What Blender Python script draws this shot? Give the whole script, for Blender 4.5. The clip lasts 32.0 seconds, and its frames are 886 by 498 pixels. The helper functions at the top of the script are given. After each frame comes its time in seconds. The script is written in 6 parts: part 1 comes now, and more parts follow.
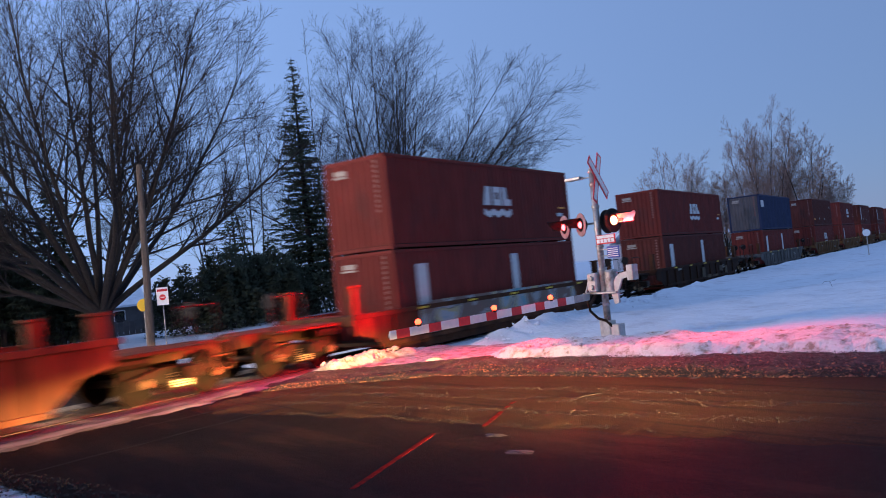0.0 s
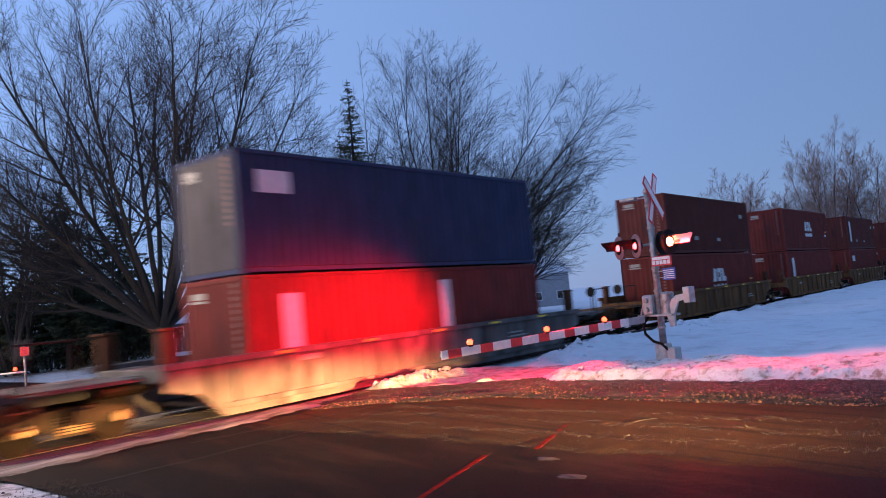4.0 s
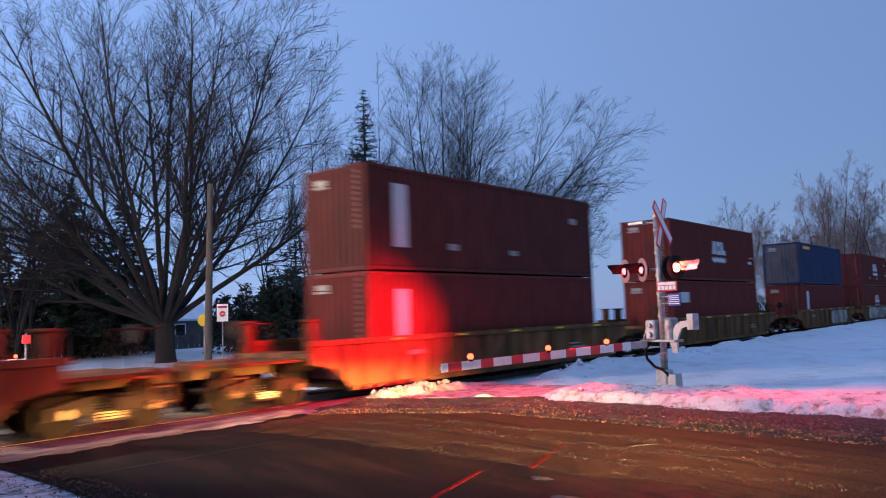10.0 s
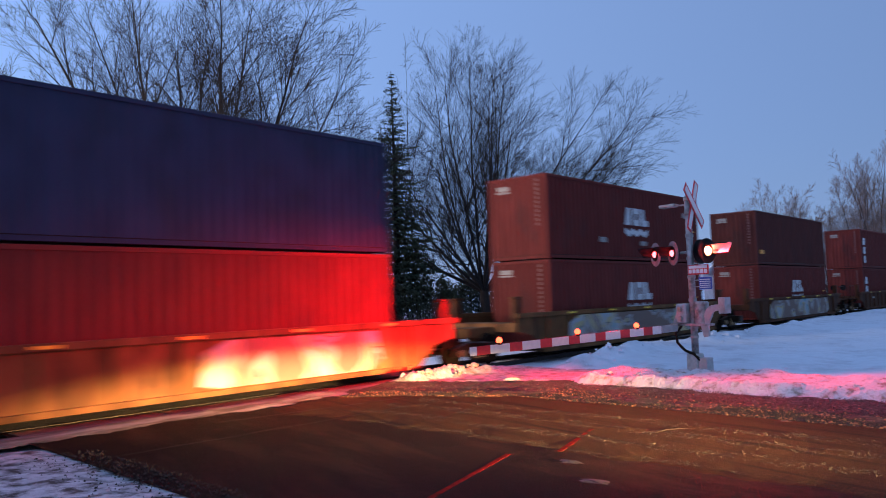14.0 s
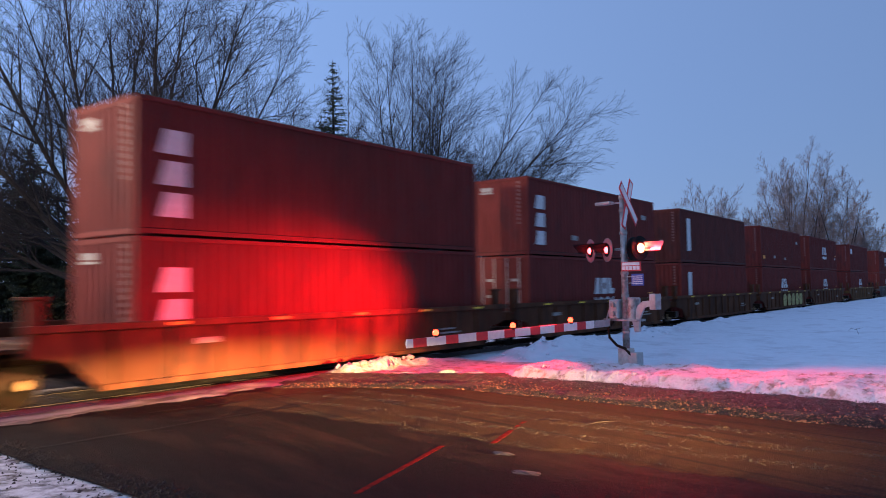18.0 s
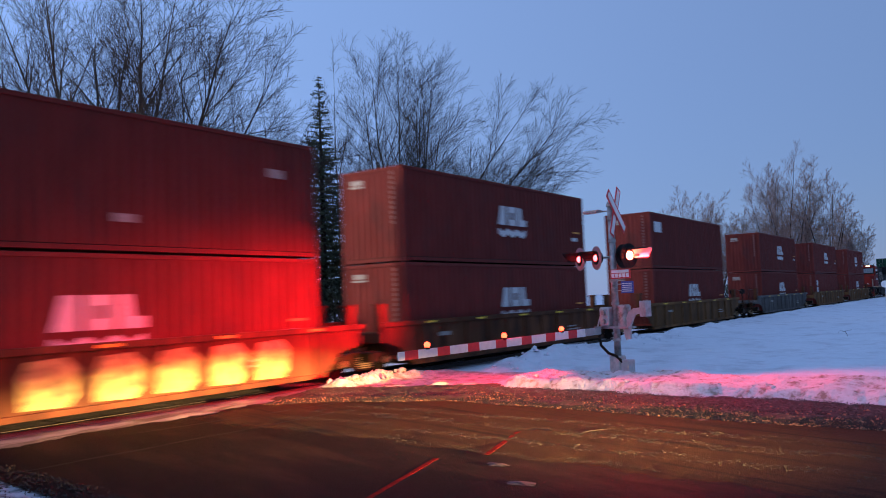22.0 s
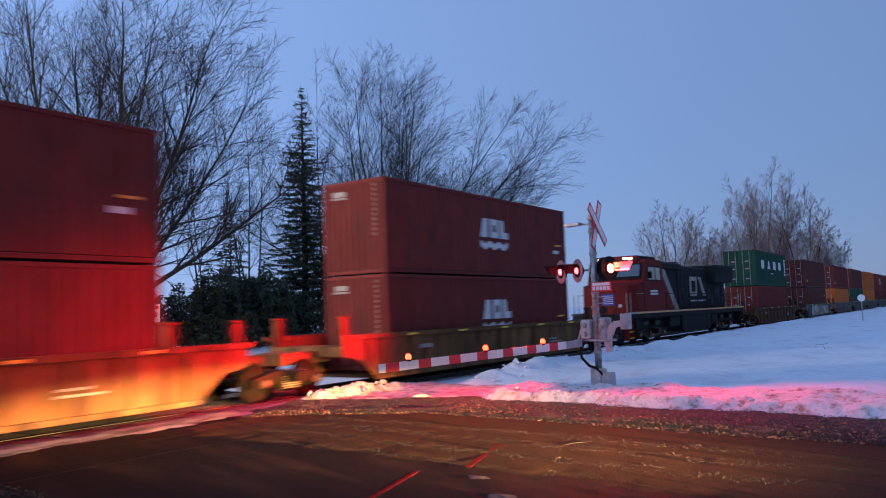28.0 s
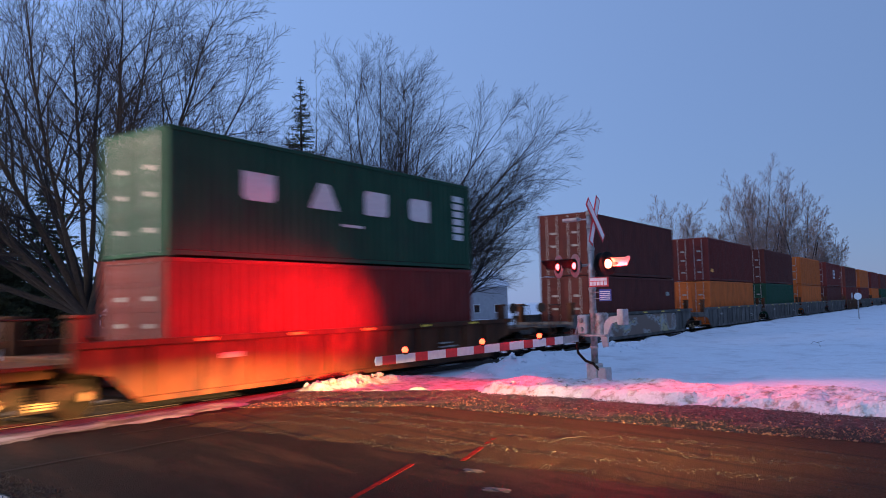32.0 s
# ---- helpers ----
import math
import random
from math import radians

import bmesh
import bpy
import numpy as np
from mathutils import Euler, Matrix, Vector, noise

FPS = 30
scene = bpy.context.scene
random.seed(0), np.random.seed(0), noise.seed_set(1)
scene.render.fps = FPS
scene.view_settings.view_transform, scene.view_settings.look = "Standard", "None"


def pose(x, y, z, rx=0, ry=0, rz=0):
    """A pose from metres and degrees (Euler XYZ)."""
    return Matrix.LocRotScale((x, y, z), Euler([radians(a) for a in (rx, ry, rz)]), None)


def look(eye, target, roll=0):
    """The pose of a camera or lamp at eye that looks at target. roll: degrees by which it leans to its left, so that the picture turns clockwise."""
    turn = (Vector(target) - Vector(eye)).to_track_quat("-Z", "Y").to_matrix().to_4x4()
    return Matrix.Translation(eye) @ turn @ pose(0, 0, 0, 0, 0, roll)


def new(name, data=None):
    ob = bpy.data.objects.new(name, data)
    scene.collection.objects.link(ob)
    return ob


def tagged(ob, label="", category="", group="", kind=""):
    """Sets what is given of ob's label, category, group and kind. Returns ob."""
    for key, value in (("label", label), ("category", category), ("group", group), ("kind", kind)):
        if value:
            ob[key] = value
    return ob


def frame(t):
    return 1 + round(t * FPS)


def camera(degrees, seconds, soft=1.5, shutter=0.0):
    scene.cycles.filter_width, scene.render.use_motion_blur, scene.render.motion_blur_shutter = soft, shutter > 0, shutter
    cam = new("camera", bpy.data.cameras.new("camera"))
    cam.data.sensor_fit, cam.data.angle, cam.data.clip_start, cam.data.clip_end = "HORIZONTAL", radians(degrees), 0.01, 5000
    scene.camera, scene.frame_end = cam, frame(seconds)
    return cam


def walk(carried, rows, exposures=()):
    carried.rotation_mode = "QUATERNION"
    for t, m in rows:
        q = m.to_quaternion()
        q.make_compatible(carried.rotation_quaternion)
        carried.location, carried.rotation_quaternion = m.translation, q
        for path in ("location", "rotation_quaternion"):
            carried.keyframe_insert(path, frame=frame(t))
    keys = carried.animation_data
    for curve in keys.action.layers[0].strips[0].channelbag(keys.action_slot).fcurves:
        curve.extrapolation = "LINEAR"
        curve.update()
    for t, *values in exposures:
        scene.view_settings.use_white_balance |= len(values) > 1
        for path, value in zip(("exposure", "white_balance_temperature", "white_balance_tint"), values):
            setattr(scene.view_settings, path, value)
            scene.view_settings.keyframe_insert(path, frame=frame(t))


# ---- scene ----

# The track runs along x (the train goes towards -x), y points across the track, z = 0 is the rail head.
cam = camera(60.0, 32.0, 0.95, 0.8)
EYE = 2.05
# seconds, tilt, lean, turn of the camera held in one place
ROWS = [
    (0, 91.97, 5.89, -54.87), (0.5, 91.83, 5.17, -54.46), (1, 91.67, 4.87, -54.64), (1.5, 92.05, 4.43, -54.01), (2, 92.28, 5.78, -53.56),
    (2.5, 93.77, 6.33, -53.16), (3, 94.59, 5.11, -53.20), (3.5, 94.06, 4.89, -51.37), (5.5, 93.57, 5.69, -50.73), (6, 93.27, 5.62, -50.53),
    (6.5, 92.93, 5.75, -51.49), (7, 92.51, 4.58, -51.92), (7.5, 93.10, 2.70, -51.23), (8, 93.86, 2.06, -51.49), (8.5, 95.11, 1.12, -52.94),
    (9, 95.19, 1.05, -53.57), (9.5, 95.05, 0.90, -50.86), (10, 94.80, 1.90, -50.74), (10.5, 94.59, 2.08, -51.44), (11, 94.44, 1.08, -51.37),
    (11.5, 93.83, 1.60, -50.84), (12, 93.67, 1.94, -50.26), (12.5, 94.32, 1.50, -49.92), (13, 95.08, 1.65, -49.17), (13.5, 94.68, 3.05, -49.03),
    (14, 93.66, 1.91, -48.60), (14.5, 93.99, 2.22, -51.68), (16.5, 93.09, 2.04, -52.34), (17, 93.52, 1.06, -54.73), (17.5, 92.84, 1.13, -53.65),
    (18, 92.97, 0.89, -53.26), (18.5, 93.09, 0.44, -53.13), (19, 93.41, 0.93, -52.31), (19.5, 93.50, 1.21, -52.39), (20, 93.83, 1.30, -52.90),
    (20.5, 94.08, 1.84, -53.27), (21, 94.02, 2.16, -53.50), (21.5, 93.99, 2.24, -53.66), (22, 93.82, 2.22, -53.97), (22.5, 93.74, 2.22, -54.29),
    (23, 93.55, 1.81, -54.89), (23.5, 93.51, 1.33, -55.00), (24, 93.82, 1.72, -54.95), (24.5, 94.07, 1.26, -55.14), (25, 93.98, 1.72, -55.43),
    (25.5, 93.93, 2.32, -55.45), (27.5, 94.45, 2.25, -55.84), (28, 94.66, 1.98, -55.35), (28.5, 95.14, 1.85, -54.74), (29, 95.27, 1.39, -54.86),
    (29.5, 95.49, 0.28, -55.19), (30, 95.49, 0.55, -55.22), (30.5, 95.05, 0.80, -55.49), (31, 94.68, 0.94, -55.64), (31.5, 94.36, 0.94, -55.73),
    (32, 94.17, 1.33, -55.56),
]
walk(cam, [(t, pose(0, 0, EYE, rx, ry, rz)) for t, rx, ry, rz in ROWS], [(0, 0.0), (32, 0.0)])

SPEED = 13.579          # metres a second
NEAR = 14.167           # near side of the containers
CENTRE = NEAR + 1.22   # centre of the track
ROAD = Vector((0.06, 0.998, 0)).normalized()
VERGE, BROAD = (4.80, 8.6), 1.06     # a point of the road's left edge, and how far its stripes lie apart

# ---------------------------------------------------------------- light
world = bpy.data.worlds.new("dusk_sky")
scene.world = world
world.use_nodes = True
wn, wl = world.node_tree.nodes, world.node_tree.links
sky = wn.new("ShaderNodeTexSky")
sky.sky_type, sky.sun_disc = "NISHITA", False
sky.sun_elevation, sky.sun_rotation = radians(5.0), radians(-48)
sky.air_density, sky.dust_density, sky.ozone_density = 1.0, 0.2, 3.0
wn["Background"].inputs["Strength"].default_value = 0.24
tint = wn.new("ShaderNodeMix")
tint.data_type, tint.blend_type = "RGBA", "MULTIPLY"
tint.inputs["Factor"].default_value = 1
tint.inputs["B"].default_value = (1.0, 0.88, 1.12, 1)     # the violet cast of dusk
wl.new(sky.outputs["Color"], tint.inputs["A"])
haze = wn.new("ShaderNodeMix")
haze.data_type = "RGBA"
haze.inputs["Factor"].default_value = 0.80                 # thin even haze over the clear sky
haze.inputs["B"].default_value = (1.09, 1.76, 3.40, 1)
wl.new(tint.outputs["Result"], haze.inputs["A"])
# the sky pales towards the sunset and deepens away from it
way = wn.new("ShaderNodeTexCoord")
sunset = wn.new("ShaderNodeVectorMath")
sunset.operation = "DOT_PRODUCT"
sunset.inputs[1].default_value = (-0.74, 0.67, 0.0)
wl.new(way.outputs["Generated"], sunset.inputs[0])
fade = wn.new("ShaderNodeMapRange")
fade.inputs["From Min"].default_value, fade.inputs["From Max"].default_value = -1.0, 1.0
fade.inputs["To Min"].default_value, fade.inputs["To Max"].default_value = 0.54, 1.62
wl.new(sunset.outputs["Value"], fade.inputs["Value"])
deep = wn.new("ShaderNodeMix")
deep.data_type, deep.blend_type = "RGBA", "MULTIPLY"
deep.inputs["Factor"].default_value = 1
wl.new(haze.outputs["Result"], deep.inputs["A"])
wl.new(fade.outputs["Result"], deep.inputs["B"])
wl.new(deep.outputs["Result"], wn["Background"].inputs["Color"])


glow = bpy.data.lights.new("afterglow", "SUN")
glow.energy, glow.angle, glow.color = 1.6, radians(25), (1.0, 0.72, 0.62)
glow_ob = new("afterglow", glow)
glow_ob.matrix_world = look((-150, 132, 17.5), (0, 0, 0))


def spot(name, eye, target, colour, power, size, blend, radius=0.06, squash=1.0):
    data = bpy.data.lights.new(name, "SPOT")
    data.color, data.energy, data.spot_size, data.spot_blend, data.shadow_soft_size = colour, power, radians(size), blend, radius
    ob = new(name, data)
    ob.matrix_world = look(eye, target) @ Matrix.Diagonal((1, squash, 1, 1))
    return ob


RED = (1.0, 0.008, 0.016)
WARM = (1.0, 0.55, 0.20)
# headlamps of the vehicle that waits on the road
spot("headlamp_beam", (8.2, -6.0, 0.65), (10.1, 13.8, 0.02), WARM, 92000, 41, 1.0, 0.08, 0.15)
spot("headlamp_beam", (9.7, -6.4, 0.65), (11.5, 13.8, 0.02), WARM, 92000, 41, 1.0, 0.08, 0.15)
# the street lamp beyond the track, left of the view
street = bpy.data.lights.new("street_lamp_light", "POINT")
street.energy, street.color, street.shadow_soft_size = 9500, (1.0, 0.74, 0.56), 0.25
new("street_lamp_light", street).location = (3.0, 23.0, 7.9)
# the lit flashers of the crossing signal
spot("flasher_beam", (16.95, 8.35, 2.95), (12.9, 14.15, 1.35), RED, 16000, 88, 1.0, 0.08, 0.46)
spot("flasher_beam", (16.85, 8.50, 2.95), (13.4, 11.6, 0.0), RED, 3200, 120, 1.0, 0.15)
spot("flasher_beam", (17.45, 6.9, 2.90), (16.6, 1.2, 0.1), RED, 2200, 84, 1.0, 0.15)
spot("flasher_beam", (17.30, 6.9, 2.90), (9.4, 3.8, 0.3), RED, 1700, 100, 1.0, 0.15)


# ---------------------------------------------------------------- materials
def material(name, colour, rough=0.7, metal=0.0, grain=0.0, scale=8.0, dirt=None, dirt_scale=1.2, dirt_amount=0.5, bump=0.0,
             bump_scale=40.0, vary=0.0, emit=0.0, coat=0.0, spec=0.5, stretch=(1, 1, 1), lay=None):
    m = bpy.data.materials.new(name)
    m.use_nodes = True
    n, l = m.node_tree.nodes, m.node_tree.links
    b = n["Principled BSDF"]
    b.inputs["Base Color"].default_value = (*colour, 1)
    b.inputs["Roughness"].default_value = rough
    b.inputs["Metallic"].default_value = metal
    b.inputs["Coat Weight"].default_value = coat
    b.inputs["Specular IOR Level"].default_value = spec
    if emit:
        b.inputs["Emission Color"].default_value = (*colour, 1)
        b.inputs["Emission Strength"].default_value = emit
    co = n.new("ShaderNodeTexCoord")
    mp = n.new("ShaderNodeMapping")
    mp.inputs["Scale"].default_value = stretch
    l.new(co.outputs["Object"], mp.inputs["Vector"])
    out = None
    if grain:
        t = n.new("ShaderNodeTexNoise")
        t.inputs["Scale"].default_value, t.inputs["Detail"].default_value = scale, 6
        l.new(mp.outputs["Vector"], t.inputs["Vector"])
        mix = n.new("ShaderNodeMix")
        mix.data_type, mix.blend_type = "RGBA", "MULTIPLY"
        mix.inputs["A"].default_value = (*colour, 1)
        ramp = n.new("ShaderNodeMapRange")
        ramp.inputs["From Min"].default_value, ramp.inputs["From Max"].default_value = 0.3, 0.7
        ramp.inputs["To Min"].default_value, ramp.inputs["To Max"].default_value = 1 - grain, 1 + grain
        l.new(t.outputs["Fac"], ramp.inputs["Value"])
        mix.inputs["Factor"].default_value = 1
        l.new(ramp.outputs["Result"], mix.inputs["B"])
        out = mix.outputs["Result"]
    if vary:
        info = n.new("ShaderNodeObjectInfo")
        r2 = n.new("ShaderNodeMapRange")
        r2.inputs["To Min"].default_value, r2.inputs["To Max"].default_value = 1 - vary, 1 + vary
        l.new(info.outputs["Random"], r2.inputs["Value"])
        mv = n.new("ShaderNodeMix")
        mv.data_type, mv.blend_type = "RGBA", "MULTIPLY"
        mv.inputs["Factor"].default_value = 1
        mv.inputs["A"].default_value = (*colour, 1)
        if out:
            l.new(out, mv.inputs["A"])
        l.new(r2.outputs["Result"], mv.inputs["B"])
        out = mv.outputs["Result"]
    if dirt:
        t = n.new("ShaderNodeTexNoise")
        t.inputs["Scale"].default_value, t.inputs["Detail"].default_value = dirt_scale, 8
        t.inputs["Roughness"].default_value = 0.65
        if lay:
            along = n.new("ShaderNodeMapping")
            along.vector_type = "TEXTURE"
            along.inputs["Rotation"].default_value = (0, 0, radians(lay[0]))
            along.inputs["Scale"].default_value = lay[1]
            l.new(co.outputs["Object"], along.inputs["Vector"])
            l.new(along.outputs["Vector"], t.inputs["Vector"])
        else:
            l.new(mp.outputs["Vector"], t.inputs["Vector"])
        r3 = n.new("ShaderNodeMapRange")
        r3.inputs["From Min"].default_value, r3.inputs["From Max"].default_value = 0.62 - 0.3 * dirt_amount, 0.78 - 0.3 * dirt_amount
        l.new(t.outputs["Fac"], r3.inputs["Value"])
        mix = n.new("ShaderNodeMix")
        mix.data_type = "RGBA"
        mix.inputs["A"].default_value = (*colour, 1)
        if out:
            l.new(out, mix.inputs["A"])
        mix.inputs["B"].default_value = (*dirt, 1)
        l.new(r3.outputs["Result"], mix.inputs["Factor"])
        out = mix.outputs["Result"]
    if out:
        l.new(out, b.inputs["Base Color"])
    if bump:
        t = n.new("ShaderNodeTexNoise")
        t.inputs["Scale"].default_value, t.inputs["Detail"].default_value = bump_scale, 8
        l.new(mp.outputs["Vector"], t.inputs["Vector"])
        bp = n.new("ShaderNodeBump")
        bp.inputs["Strength"].default_value, bp.inputs["Distance"].default_value = bump, 0.05
        l.new(t.outputs["Fac"], bp.inputs["Height"])
        l.new(bp.outputs["Normal"], b.inputs["Normal"])
    return m


SNOW = material("snow", (0.66, 0.70, 0.76), 0.75, grain=0.05, scale=3, dirt=(0.50, 0.52, 0.57), dirt_scale=0.8, dirt_amount=0.35, bump=0.9, bump_scale=5)
BANK = material("ploughed_snow", (0.64, 0.64, 0.66), 0.8, grain=0.12, scale=9, dirt=(0.26, 0.21, 0.17), dirt_scale=4.5, dirt_amount=0.42, bump=0.8, bump_scale=16)
APRON = material("dirty_trodden_snow", (0.37, 0.36, 0.37), 0.85, grain=0.2, scale=9, dirt=(0.17, 0.13, 0.11), dirt_scale=3.0, dirt_amount=0.5, bump=0.6, bump_scale=14)
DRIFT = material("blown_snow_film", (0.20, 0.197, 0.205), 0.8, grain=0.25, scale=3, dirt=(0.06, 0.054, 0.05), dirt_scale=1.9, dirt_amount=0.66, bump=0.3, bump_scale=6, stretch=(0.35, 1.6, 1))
PATCHY = material("thin_snow_on_gravel", (0.50, 0.52, 0.56), 0.85, grain=0.2, scale=6, dirt=(0.05, 0.043, 0.038), dirt_scale=3.2, dirt_amount=0.55, bump=0.9, bump_scale=18)
ASPHALT = material("frozen_asphalt", (0.0105, 0.008, 0.0075), 0.7, grain=0.6, scale=38, dirt=(0.036, 0.020, 0.014), dirt_scale=1.2, dirt_amount=0.40, bump=0.8, bump_scale=60, spec=0.06, lay=(-15.7, (0.9, 5, 1)))
GRIT = material("brown_sand_film", (0.052, 0.028, 0.016), 0.85, grain=0.55, scale=45, dirt=(0.020, 0.014, 0.012), dirt_scale=1.0, dirt_amount=0.42, bump=0.7, bump_scale=55, spec=0.06, lay=(-15.7, (0.22, 5.0, 1)))
FOOT = material("black_gritty_slush", (0.016, 0.011, 0.009), 0.8, grain=0.7, scale=30, dirt=(0.16, 0.12, 0.10), dirt_scale=9, dirt_amount=0.22, bump=1.0, bump_scale=26)
COARSE = material("frozen_coarse_crumbs", (0.2, 0.14, 0.09), 0.7, grain=0.5, scale=20)
FRAY = material("dark_gravel_debris", (0.016, 0.013, 0.011), 0.9, grain=0.5, scale=20)
CRUMB = material("frozen_crumbs", (0.16, 0.11, 0.07), 0.75, grain=0.5, scale=20)
for crumbs, dark_share, light in ((CRUMB, 0.50, (0.032, 0.019, 0.010, 1)), (COARSE, 0.58, (0.30, 0.15, 0.07, 1))):
    cn = crumbs.node_tree.nodes
    island, shade = cn.new("ShaderNodeNewGeometry"), cn.new("ShaderNodeValToRGB")
    shade.color_ramp.elements[0].color, shade.color_ramp.elements[1].color = (0.010, 0.007, 0.006, 1), light
    shade.color_ramp.elements[0].position = dark_share
    crumbs.node_tree.links.new(island.outputs["Random Per Island"], shade.inputs["Fac"])
    crumbs.node_tree.links.new(shade.outputs["Color"], cn["Principled BSDF"].inputs["Base Color"])
ICE = material("packed_grey_ice", (0.06, 0.046, 0.040), 0.6, grain=0.4, scale=20)
FOUL = material("sooty_snow", (0.10, 0.092, 0.094), 0.85, grain=0.35, scale=9, dirt=(0.10, 0.08, 0.07), dirt_scale=5, dirt_amount=0.4, bump=0.7, bump_scale=14)
BALLAST = material("ballast", (0.11, 0.105, 0.10), 0.9, grain=0.5, scale=16, dirt=(0.6, 0.62, 0.66), dirt_scale=2, dirt_amount=0.4, bump=1.0, bump_scale=22)
RAIL = material("rail_steel", (0.06, 0.05, 0.045), 0.6, 0.6, grain=0.2, scale=12)
TIE = material("creosoted_tie", (0.06, 0.05, 0.042), 0.9, grain=0.4, scale=10, vary=0.3)
PLANK = material("crossing_plank", (0.10, 0.085, 0.07), 0.85, grain=0.4, scale=6, vary=0.2, stretch=(0.4, 4, 4))
BARK = material("bark", (0.020, 0.016, 0.015), 0.95, grain=0.4, scale=9, bump=0.8, bump_scale=20)
TWIG = material("twig_bark", (0.018, 0.015, 0.016), 0.95, grain=0.3, scale=5)
PALE_TWIG = material("pale_twigs", (0.20, 0.145, 0.13), 0.95, grain=0.3, scale=5)
NEEDLE = material("spruce_needles", (0.035, 0.052, 0.030), 0.85, grain=0.45, scale=2.5)
CEDAR = material("cedar_leaves", (0.035, 0.047, 0.026), 0.85, grain=0.45, scale=2.0)
POLE = material("weathered_pole", (0.095, 0.075, 0.062), 0.9, grain=0.35, scale=5, bump=0.5, stretch=(4, 4, 0.5))
STEEL = material("galvanised_steel", (0.36, 0.35, 0.34), 0.5, 0.6, grain=0.35, scale=7, dirt=(0.12, 0.09, 0.07), dirt_scale=4, dirt_amount=0.3)
ALU = material("painted_aluminium", (0.42, 0.42, 0.42), 0.5, 0.3, grain=0.15, scale=9, dirt=(0.3, 0.28, 0.26), dirt_scale=3, dirt_amount=0.2)
DARK = material("black_paint", (0.012, 0.012, 0.013), 0.6, grain=0.3, scale=6, spec=0.12)
IRON = material("sooty_iron", (0.022, 0.014, 0.009), 0.45, 0.4, grain=0.6, scale=5, dirt=(0.020, 0.013, 0.009), dirt_scale=4, spec=0.1)
WHEEL = material("wheel_steel", (0.010, 0.007, 0.005), 0.7, 0.0, grain=0.6, scale=5, spec=0.05)
# bright golden base colour paints the highlights on the truck parts
GLINT = material("golden_glint_steel", (0.30, 0.20, 0.11), 0.35, 0.8, grain=0.4, scale=9)
WHITE = material("white_sheeting", (0.80, 0.79, 0.77), 0.5, grain=0.06, scale=12)
REDPAINT = material("red_sheeting", (0.60, 0.03, 0.035), 0.5, grain=0.1, scale=12)
BLUESIGN = material("blue_sign", (0.035, 0.07, 0.32), 0.5)
YELLOW = material("yellow_sign", (0.78, 0.52, 0.03), 0.5)
CONCRETE = material("concrete", (0.46, 0.44, 0.41), 0.85, grain=0.2, scale=12, bump=0.4)
LENS_RED = material("lit_red_lens", (1.0, 0.03, 0.035), 0.3, emit=24)
LENS_HOT = material("lit_flasher_lens", (1.0, 0.10, 0.05), 0.3, emit=45)
LENS_AMBER = material("lit_gate_lamp", (1.0, 0.036, 0.014), 0.3, emit=14)
# the pink in this colour stands for the lamps' red glow on the discs
DISC = material("red_lit_target_disc", (0.34, 0.20, 0.20), 0.6, grain=0.2, scale=9)
REDGLOW = material("lit_red_panel", (0.9, 0.05, 0.06), 0.4, emit=0.7)
LENS_OFF = material("dull_red_lens", (0.30, 0.02, 0.03), 0.25)
HEADLIGHT = material("lit_headlight", (1.0, 0.86, 0.62), 0.3, emit=2.2)
GLASS = material("dark_glass", (0.02, 0.022, 0.026), 0.08, spec=1.0, coat=1.0)
HOUSEWALL = material("house_siding", (0.34, 0.34, 0.36), 0.8, grain=0.1, scale=2)
HOUSEDARK = material("dark_siding", (0.10, 0.09, 0.09), 0.8, grain=0.2, scale=2)
SHINGLE = material("snowy_roof", (0.70, 0.73, 0.79), 0.85, grain=0.1, scale=2)
RED_LINE = material("red_line_on_road", (0.15, 0.006, 0.005), 0.8, grain=0.6, scale=14, dirt=(0.06, 0.008, 0.006), dirt_scale=5, dirt_amount=0.45, spec=0.05)
BLANK = material("white_marking", (0.56, 0.55, 0.54), 0.6, grain=0.12, scale=9)
STENCIL = material("stencil_paint", (0.28, 0.265, 0.24), 0.7, grain=0.3, scale=14)
FADED = material("faded_marking", (0.19, 0.085, 0.075), 0.7, grain=0.2, scale=9)
ORANGE_MARK = material("orange_marking", (0.80, 0.30, 0.04), 0.6, grain=0.1, scale=9)


def paint(name, colour):
    return material(name, colour, 0.72, grain=0.16, scale=2.2, dirt=tuple(c * 0.55 + 0.012 for c in colour), dirt_scale=1.4, dirt_amount=0.3, bump=0.12, bump_scale=5, vary=0.14, spec=0.10, stretch=(1, 1, 0.35))


OXIDE = paint("oxide_red_paint", (0.140, 0.029, 0.024))
BROWN = paint("brown_red_paint", (0.098, 0.028, 0.023))
BLUE = paint("dark_blue_paint", (0.032, 0.042, 0.085))
FADED_BLUE = paint("weathered_grey_blue_paint", (0.095, 0.088, 0.092))
GREEN = paint("dark_green_paint", (0.020, 0.066, 0.040))
RUST = paint("orange_paint", (0.50, 0.12, 0.03))
def weathered(name, colour):
    """Railcar paint streaked with rust and road grime."""
    return material(name, colour, 0.7, grain=0.45, scale=1.6, dirt=tuple(c * 0.3 + 0.008 for c in colour), dirt_scale=2.2, dirt_amount=0.48, bump=0.2, bump_scale=6, vary=0.2, spec=0.10, stretch=(1, 1, 0.3))


